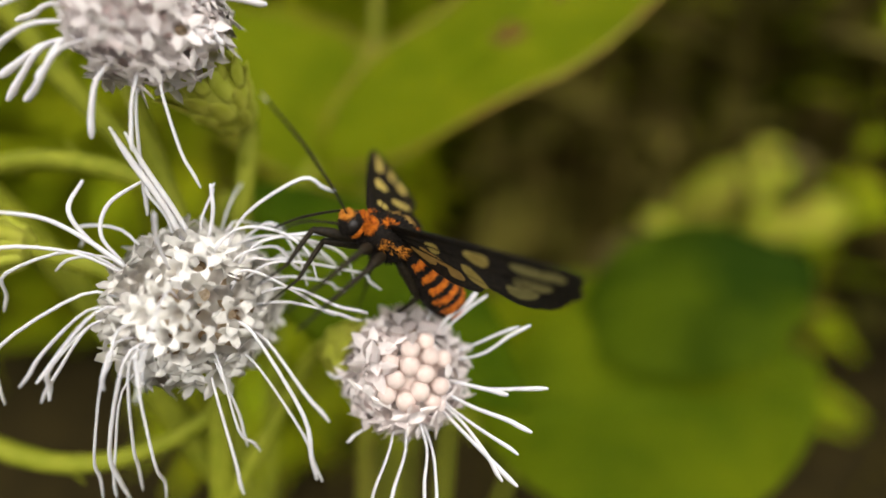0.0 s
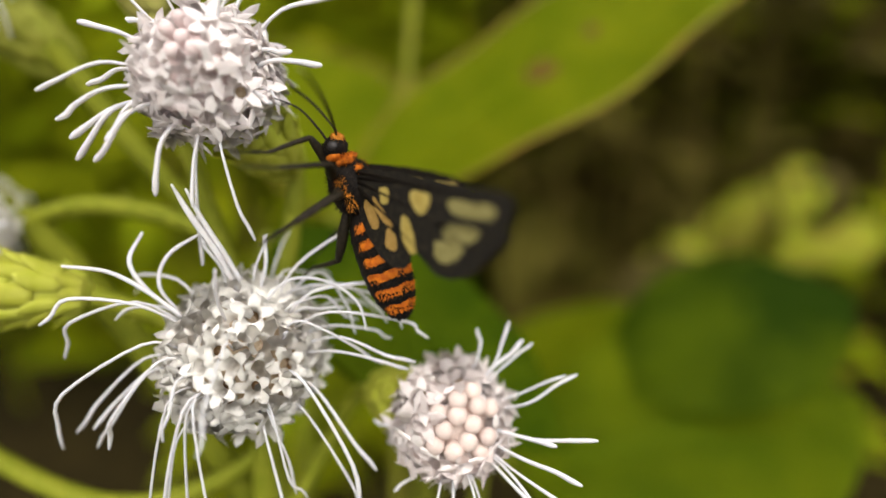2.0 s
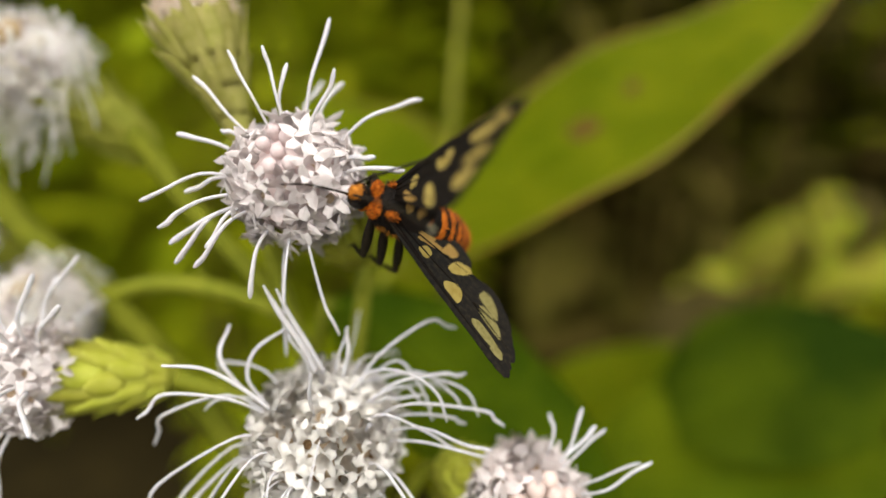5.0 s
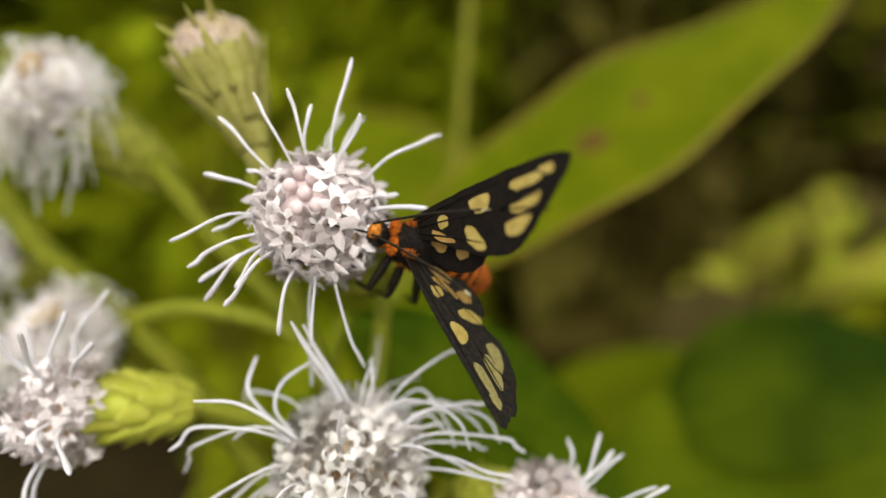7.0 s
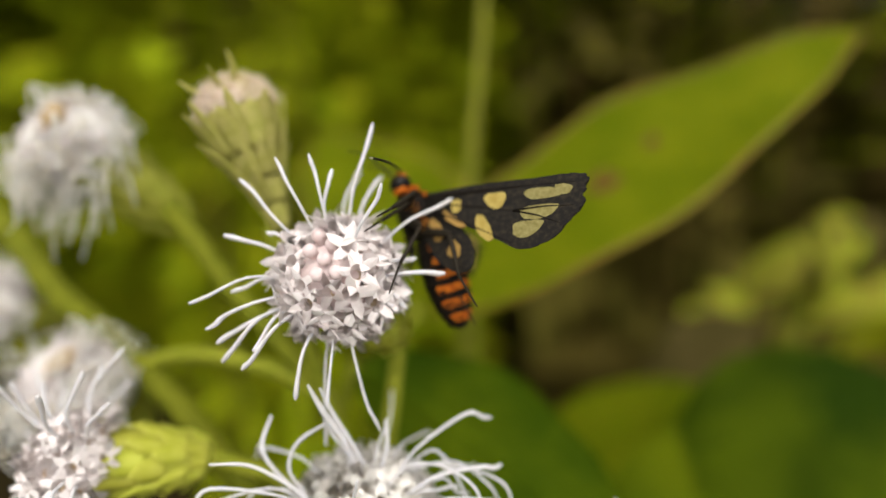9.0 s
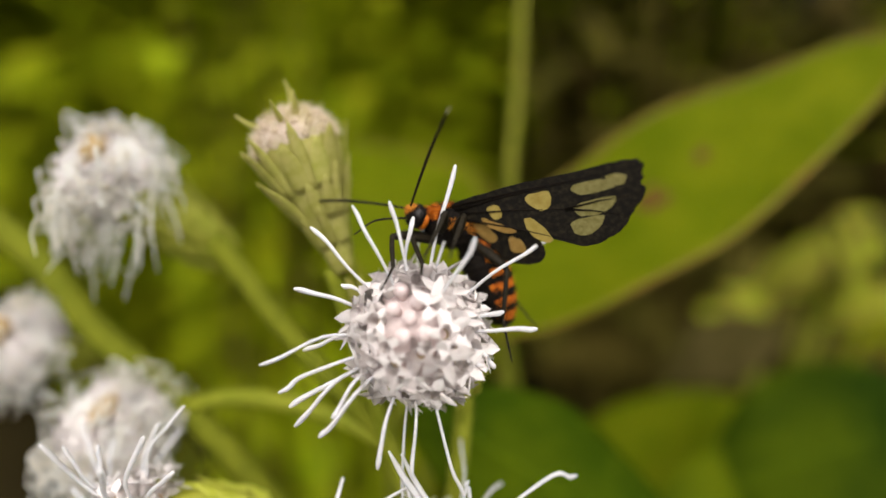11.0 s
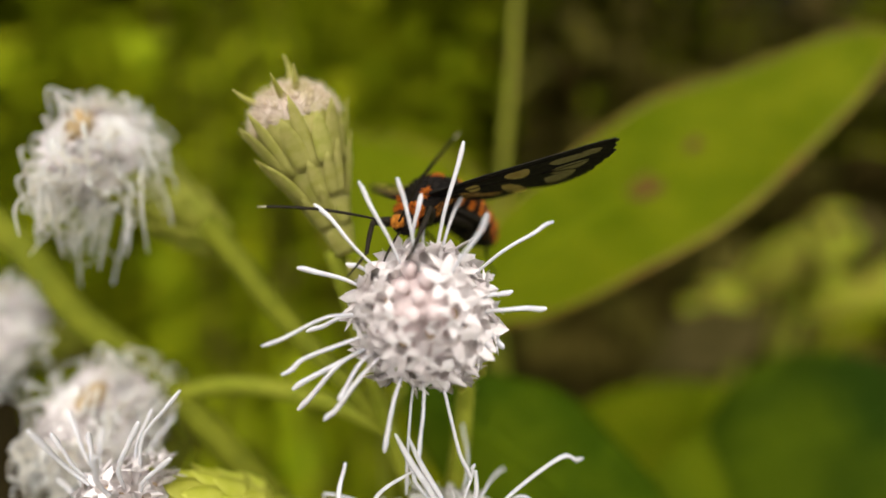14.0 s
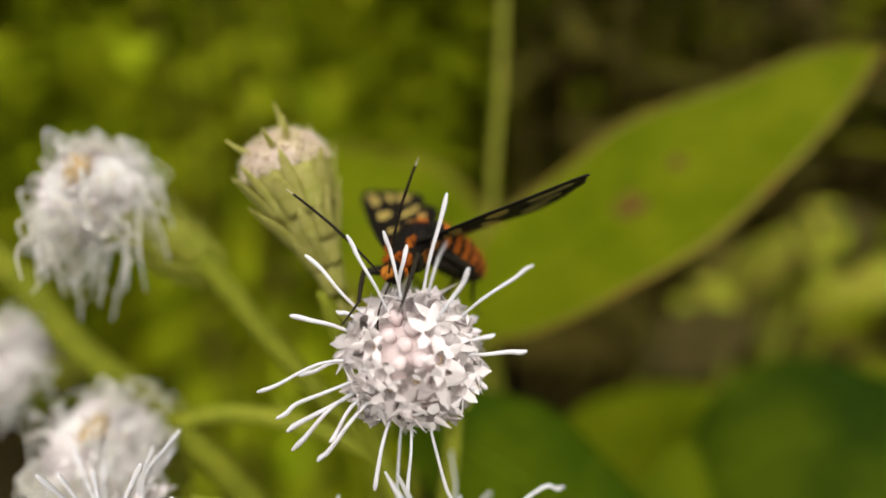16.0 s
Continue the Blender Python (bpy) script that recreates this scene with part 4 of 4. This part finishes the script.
def antenna(sgn):
    bm = bmesh.new()
    line = smooth_line([(0, 0, 0), (0, 2.5, 0.25), (0, 5.5, 0.35), (0, 8.2, 0.18), (0, 9.6, 0)], 6)
    tube(bm, line[:22], [0.08, 0.10, 0.12, 0.11, 0.09], 7)
    ob = part("antenna", bm, LEG, moth)
    bm = bmesh.new()
    tube(bm, line[21:], [0.07, 0.055, 0.025], 7)
    part("antenna_tip", bm, PALE_TIP, ob, "pale antenna tip")
    return ob


antenna_l, antenna_r = antenna(-1), antenna(1)
bm = bmesh.new()
tube(bm, smooth_line([(0, 0.7, -0.3), (0, 1.8, -0.5), (0, 3.6, -1.1), (0, 5.0, -2.4)], 6), [0.10, 0.09, 0.05], 6)
part("proboscis", bm, LEG, head)


def leg(long):
    """Thigh, shin and foot along y, the knee raised along z."""
    k = long / 9.3
    bm = bmesh.new()
    tube(bm, smooth_line([(0, 0, 0), (0, 1.7 * k, 1.35), (0, 3.0 * k, 2.2)], 4), [0.28, 0.44, 0.38, 0.24], 8)
    ob = part("leg", bm, LEG, moth)
    bm = bmesh.new()
    tube(bm, smooth_line([(0, 3.0 * k, 2.2), (0, 4.5 * k, 1.45), (0, 6.2 * k, 0.50)], 3), [0.21, 0.20, 0.15], 7)
    part("shin", bm, LEG, ob)
    bm = bmesh.new()
    tube(bm, smooth_line([(0, 6.2 * k, 0.50), (0, 7.8 * k, 0.22), (0, 9.3 * k, 0)], 4), [0.11, 0.10, 0.08, 0.05], 6)
    part("foot", bm, LEG, ob)
    return ob


LEG_ROOTS = ((0.8, 1.6, -1.0), (0.9, 0.3, -1.2), (0.9, -1.2, -1.2))
legs_l = [leg(l) for l in (8.6, 9.2, 10.2)]
legs_r = [leg(l) for l in (8.6, 9.2, 10.2)]

# ---- what moves ----
BODY = [
    (0, -2.78, 40.11, -1.15, 17.8, -17.0, 124.3),
    (0.5, -4.38, 41.84, 0.17, 32.1, 14.4, 108.2),
    (1, -5.95, 41.44, 1.01, 35.9, -7.1, 114.8),
    (1.5, -9.15, 41.06, 3.29, 58.8, -1.6, 94.3),
    (2, -8.93, 39.79, 6.41, 65.1, -14.4, 91.8),
    (2.5, -7.88, 41.64, 7.87, 79.2, 12.6, 79.6),
    (3, -10.77, 40.31, 9.48, 75.9, -13.2, 69.6),
    (3.5, -10.33, 38.45, 11.41, 66.3, -49.8, 71.3),
    (4, -11.52, 39.01, 11.91, 52.3, -60.0, 83.9),
    (4.5, -11.55, 37.78, 12.19, 48.8, -66.8, 82.7),
    (7, -12.24, 39.26, 12.45, 48.1, -66.8, 76.3),
    (7.5, -11.69, 38.87, 12.11, 69.6, -63.5, 58.6),
    (8, -9.50, 40.31, 12.86, 97.3, -35.8, 71.4),
    (8.5, -9.75, 40.37, 16.80, 82.4, -31.4, 96.8),
    (9, -13.66, 44.01, 20.52, 58.1, 5.1, 103.2),
    (9.5, -13.92, 42.78, 21.27, 33.6, 6.8, 112.9),
    (12, -20.19, 43.66, 24.11, -16.3, 6.9, 131.8),
    (12.5, -20.72, 42.96, 23.96, -38.7, 10.9, 142.4),
    (13, -20.18, 42.42, 23.75, -35.4, 3.6, 141.4),
    (13.5, -20.13, 42.77, 23.67, -34.4, 2.9, 141.9),
    (14, -19.97, 43.52, 23.86, -34.8, 2.5, 141.4),
    (14.5, -20.25, 43.09, 23.61, -37.3, 5.6, 143.2),
    (15, -20.41, 42.61, 23.42, -34.1, 6.0, 140.3),
    (15.5, -20.30, 42.56, 23.59, -34.2, 4.8, 140.6),
    (16, -19.90, 42.86, 23.65, -37.1, 8.1, 141.0),
]
BEND = [
    (0, 30, -7),
    (0.5, 20, -3),
    (1, 9, -15),
    (1.5, 3, -6),
    (2, 5, -15),
    (2.5, 2, 3),
    (3, 8, -10),
    (3.5, 31, -17),
    (4, 36, -14),
    (4.5, 28, 11),
    (7, 28, 3),
    (7.5, 34, 10),
    (8, 16, 4),
    (8.5, 27, -15),
    (9, 16, -3),
    (9.5, 37, -4),
    (12, 67, 6),
    (12.5, 69, -2),
    (13, 66, 0),
    (13.5, 65, 2),
    (14, 65, 1),
    (14.5, 68, 4),
    (15, 62, 4),
    (15.5, 61, 1),
    (16, 65, 3),
]
WINGS_LEFT = [
    (0, 19, 11, 32),
    (0.3, 62, 14, 34),
    (0.5, 41, 19, 66),
    (0.8, 56, 22, 34),
    (1, 28, 25, 46),
    (1.5, 31, 39, 44),
    (2, 22, 38, 40),
    (2.5, 64, 3, 35),
    (3, 54, 17, 9),
    (3.5, 40, 46, 54),
    (4, 38, 21, 30),
    (4.5, 9, 28, 22),
    (4.7, 47, 7, 14),
    (6.8, 28, 5, 16),
    (7, 33, 12, 19),
    (7.5, 41, 14, 22),
    (8, 36, 28, 18),
    (8.5, 20, 31, 27),
    (9, 31, 39, 57),
    (9.5, 29, 28, 81),
    (9.7, 18, 12, 80),
    (12, 38, 11, 33),
    (12.5, 43, 6, 47),
    (13, 35, 0, 40),
    (13.5, 23, -6, 44),
    (14, 26, -3, 44),
    (14.5, 27, -7, 41),
    (15, 26, -3, 36),
    (15.5, 32, 2, 32),
    (16, 29, -5, 37),
]
WINGS_RIGHT = [
    (0, 20, 21, 15),
    (0.3, 32, 21, 20),
    (0.5, 30, 21, 27),
    (1, 34, 41, -10),
    (1.5, 29, 31, 18),
    (2, 26, 28, 20),
    (2.5, 20, 25, 52),
    (3, 30, 34, 30),
    (3.25, 58, 49, 10),
    (3.5, 89, 69, -2),
    (4, 51, 62, -39),
    (4.25, 43, 31, -7),
    (4.5, 21, 8, 23),
    (4.6, 50, 48, -6),
    (4.7, 76, 95, -23),
    (6.8, 69, 76, -28),
    (7, 64, 77, -16),
    (7.5, 30, 78, -60),
    (7.75, 50, 51, -3),
    (8, 36, 25, 25),
    (8.5, 26, 24, 19),
    (9, 28, 27, 29),
    (9.5, 27, 22, 40),
    (12, 31, 15, 22),
    (12.5, 40, 5, 41),
    (13, 35, -4, 28),
    (13.5, 32, -10, 27),
    (14, 34, -6, 26),
    (14.5, 30, -7, 26),
    (15, 42, 6, 22),
    (15.5, 41, 7, 15),
    (16, 45, 7, 18),
]
ANTENNA_LEFT = [
    (0, 31, -7),
    (0.5, -36, 48),
    (1, -23, 49),
    (1.5, 34, 25),
    (2, 8, 65),
    (2.5, 29, 95),
    (3, 65, 54),
    (3.5, 33, 59),
    (4, 51, 120),
    (4.5, 59, 103),
    (7, 42, 135),
    (7.5, 52, 134),
    (8, 61, 62),
    (8.5, -4, 38),
    (9, -22, 86),
    (9.5, -20, 66),
    (12, 50, 92),
    (12.5, 38, 95),
    (13, 44, 102),
    (13.5, 36, 96),
    (14, 34, 94),
    (14.5, 45, 113),
    (15, 48, 104),
    (15.5, 47, 100),
    (16, 46, 118),
]
ANTENNA_RIGHT = [
    (0, -30, -83),
    (0.5, -18, -57),
    (1, -31, -65),
    (1.5, 36, -20),
    (2, -20, -51),
    (2.5, 32, 31),
    (3, 45, -50),
    (3.5, 79, -113),
    (4, 60, -185),
    (4.5, 70, -178),
    (7, 60, -183),
    (7.5, 57, -178),
    (8, 41, -60),
    (8.5, -43, -70),
    (9, -6, -62),
    (9.5, 11, -74),
    (12, -0, -21),
    (12.5, 37, -14),
    (13, 31, -18),
    (13.5, 35, -21),
    (14, 36, -40),
    (14.5, 45, -19),
    (15, 69, 11),
    (15.5, 75, 60),
    (16, 75, -73),
]

LEG_LEFT_FRONT = [
    (0, -39, -26, 50),
    (0.5, -51, -5, 77),
    (1, -43, -7, 75),
    (1.5, -39, 13, 98),
    (2, -23, -11, 70),
    (2.5, -61, -33, 37),
    (3, -81, -36, 28),
    (3.5, -115, -3, 79),
    (4, -87, 8, 92),
    (4.5, -93, 17, 102),
    (7, -84, -1, 82),
    (7.5, -78, 2, 85),
    (8, -26, -25, 51),
    (8.5, -36, -10, 72),
    (9, -25, 7, 91),
    (9.5, -30, -7, 75),
    (12, -20, -27, 49),
    (12.5, 13, -39, 20),
    (13, 10, -38, 21),
    (13.5, 11, -38, 21),
    (14, 8, -39, 19),
    (14.5, 12, -39, 17),
    (15, 13, -38, 21),
    (15.5, 13, -39, 20),
    (16, 13, -39, 18),
]
LEG_LEFT_MIDDLE = [
    (0, -44, -25, 52),
    (0.5, -51, 5, 88),
    (1, -45, 2, 86),
    (1.5, -24, 19, 106),
    (2, -24, 6, 89),
    (2.5, -74, -8, 74),
    (3, -81, -8, 73),
    (3.5, -80, -6, 76),
    (4, -89, 19, 105),
    (4.5, -89, 20, 106),
    (7, -85, 6, 90),
    (7.5, -80, 2, 85),
    (8, -15, -19, 61),
    (8.5, -38, -0, 83),
    (9, -40, 22, 110),
    (9.5, -42, -0, 82),
    (12, -19, -18, 62),
    (12.5, -89, 35, 135),
    (13, -103, 28, 119),
    (13.5, -96, 32, 127),
    (14, -95, 31, 126),
    (14.5, -100, 29, 122),
    (15, -97, 33, 130),
    (15.5, -99, 31, 126),
    (16, -106, 27, 118),
]
LEG_LEFT_HIND = [
    (0, -84, 37, 141),
    (0.5, -47, 3, 86),
    (1, -32, 6, 90),
    (1.5, -22, 29, 121),
    (2, -84, 39, 147),
    (2.5, -42, 29, 122),
    (3, -44, 32, 126),
    (3.5, -24, 12, 97),
    (4, -42, 19, 106),
    (4.5, -86, 19, 105),
    (7, -84, 18, 104),
    (7.5, -80, 23, 112),
    (8, -84, 21, 108),
    (8.5, -29, -3, 79),
    (9, -4, 35, 134),
    (9.5, -28, 9, 93),
    (12, -84, 29, 121),
    (12.5, -91, 12, 96),
    (13, -93, 14, 99),
    (13.5, -93, 15, 100),
    (14, -91, 18, 104),
    (14.5, -94, 18, 104),
    (15, -94, 18, 104),
    (15.5, -94, 18, 104),
    (16, -97, 11, 95),
]
LEG_RIGHT_FRONT = [
    (0, -50, 36, -29),
    (0.5, -96, 24, -53),
    (1, -88, 35, -31),
    (1.5, -89, -40, -152),
    (2, -40, 40, 25),
    (2.5, -47, 22, -56),
    (3, -43, 10, -72),
    (3.5, -50, -4, -87),
    (4, -74, -8, -92),
    (4.5, -64, -12, -97),
    (7, -77, -0, -83),
    (7.5, -84, -2, -85),
    (8, -37, 41, -8),
    (8.5, -71, 40, -11),
    (9, -33, 2, 95),
    (9.5, -57, 42, 15),
    (12, -28, 42, -0),
    (12.5, 16, 42, 16),
    (13, 13, 42, 14),
    (13.5, 13, 42, 13),
    (14, 9, 42, 8),
    (14.5, 14, 42, 11),
    (15, 16, 41, 17),
    (15.5, 16, 42, 16),
    (16, 16, 42, 14),
]
LEG_RIGHT_MIDDLE = [
    (0, -55, 35, -32),
    (0.5, -115, -1, -83),
    (1, -116, 17, -63),
    (1.5, -35, -34, 146),
    (2, -32, 9, 87),
    (2.5, -82, 11, -71),
    (3, -77, 7, -75),
    (3.5, -79, 6, -76),
    (4, -67, -14, -100),
    (4.5, -66, -15, -100),
    (7, -78, -6, -90),
    (7.5, -84, -2, -85),
    (8, -22, 40, 28),
    (8.5, -91, 40, -13),
    (9, -66, -41, -159),
    (9.5, -103, 33, -36),
    (12, -30, 41, 22),
    (12.5, -48, -17, -103),
    (13, -49, -12, -97),
    (13.5, -49, -15, -100),
    (14, -50, -15, -101),
    (14.5, -49, -13, -98),
    (15, -47, -14, -99),
    (15.5, -48, -14, -99),
    (16, -48, -11, -96),
]
LEG_RIGHT_HIND = [
    (0, -46, -18, -105),
    (0.5, -117, 12, -69),
    (1, -42, 7, 89),
    (1.5, -31, -40, 169),
    (2, -44, -17, -103),
    (2.5, -57, -39, -150),
    (3, -54, -38, -145),
    (3.5, -31, -17, 117),
    (4, -75, -40, -154),
    (4.5, -70, -16, -101),
    (7, -73, -16, -101),
    (7.5, -68, -20, -107),
    (8, -68, -17, -103),
    (8.5, -51, 39, 34),
    (9, -4, -37, 155),
    (9.5, -36, -9, 108),
    (12, -58, -20, -106),
    (12.5, -70, -10, -94),
    (13, -68, -11, -95),
    (13.5, -67, -12, -96),
    (14, -67, -14, -99),
    (14.5, -65, -13, -98),
    (15, -64, -13, -98),
    (15.5, -64, -13, -98),
    (16, -66, -9, -93),
]


def motions():
    walk(moth, [(t, spot_at(*row)) for t, *row in BODY])
    walk(abdomen, [(t, local(0, -2.0, 0, a, 0, b)) for t, a, b in BEND])
    for sgn, rows, fore, hind in ((-1, WINGS_LEFT, forewing_l, hindwing_l), (1, WINGS_RIGHT, forewing_r, hindwing_r)):
        walk(fore, [(t, local(1.4 * sgn, 1.0, 0.9, w, -d * sgn, -s * sgn)) for t, s, d, w in rows])
        walk(hind, [(t, local(1.4 * sgn, 0.1, 0.80, w, -d * sgn, -s * sgn) @ local(0, 0, -0.08, 0, 0, (-38 if 8.6 < t < 10 else -24) * sgn)) for t, s, d, w in rows])
    for sgn, rows, ob in ((-1, ANTENNA_LEFT, antenna_l), (1, ANTENNA_RIGHT, antenna_r)):
        walk(ob, [(t, local(0.45 * sgn, 4.2, 0.7, e, 0, a)) for t, e, a in rows])
    for sgn, legs, tables in ((-1, legs_l, (LEG_LEFT_FRONT, LEG_LEFT_MIDDLE, LEG_LEFT_HIND)), (1, legs_r, (LEG_RIGHT_FRONT, LEG_RIGHT_MIDDLE, LEG_RIGHT_HIND))):
        for ob, (x, y, z), rows in zip(legs, LEG_ROOTS, tables):
            walk(ob, [(t, local(x * sgn, y, z, *turn)) for t, *turn in rows])


motions()
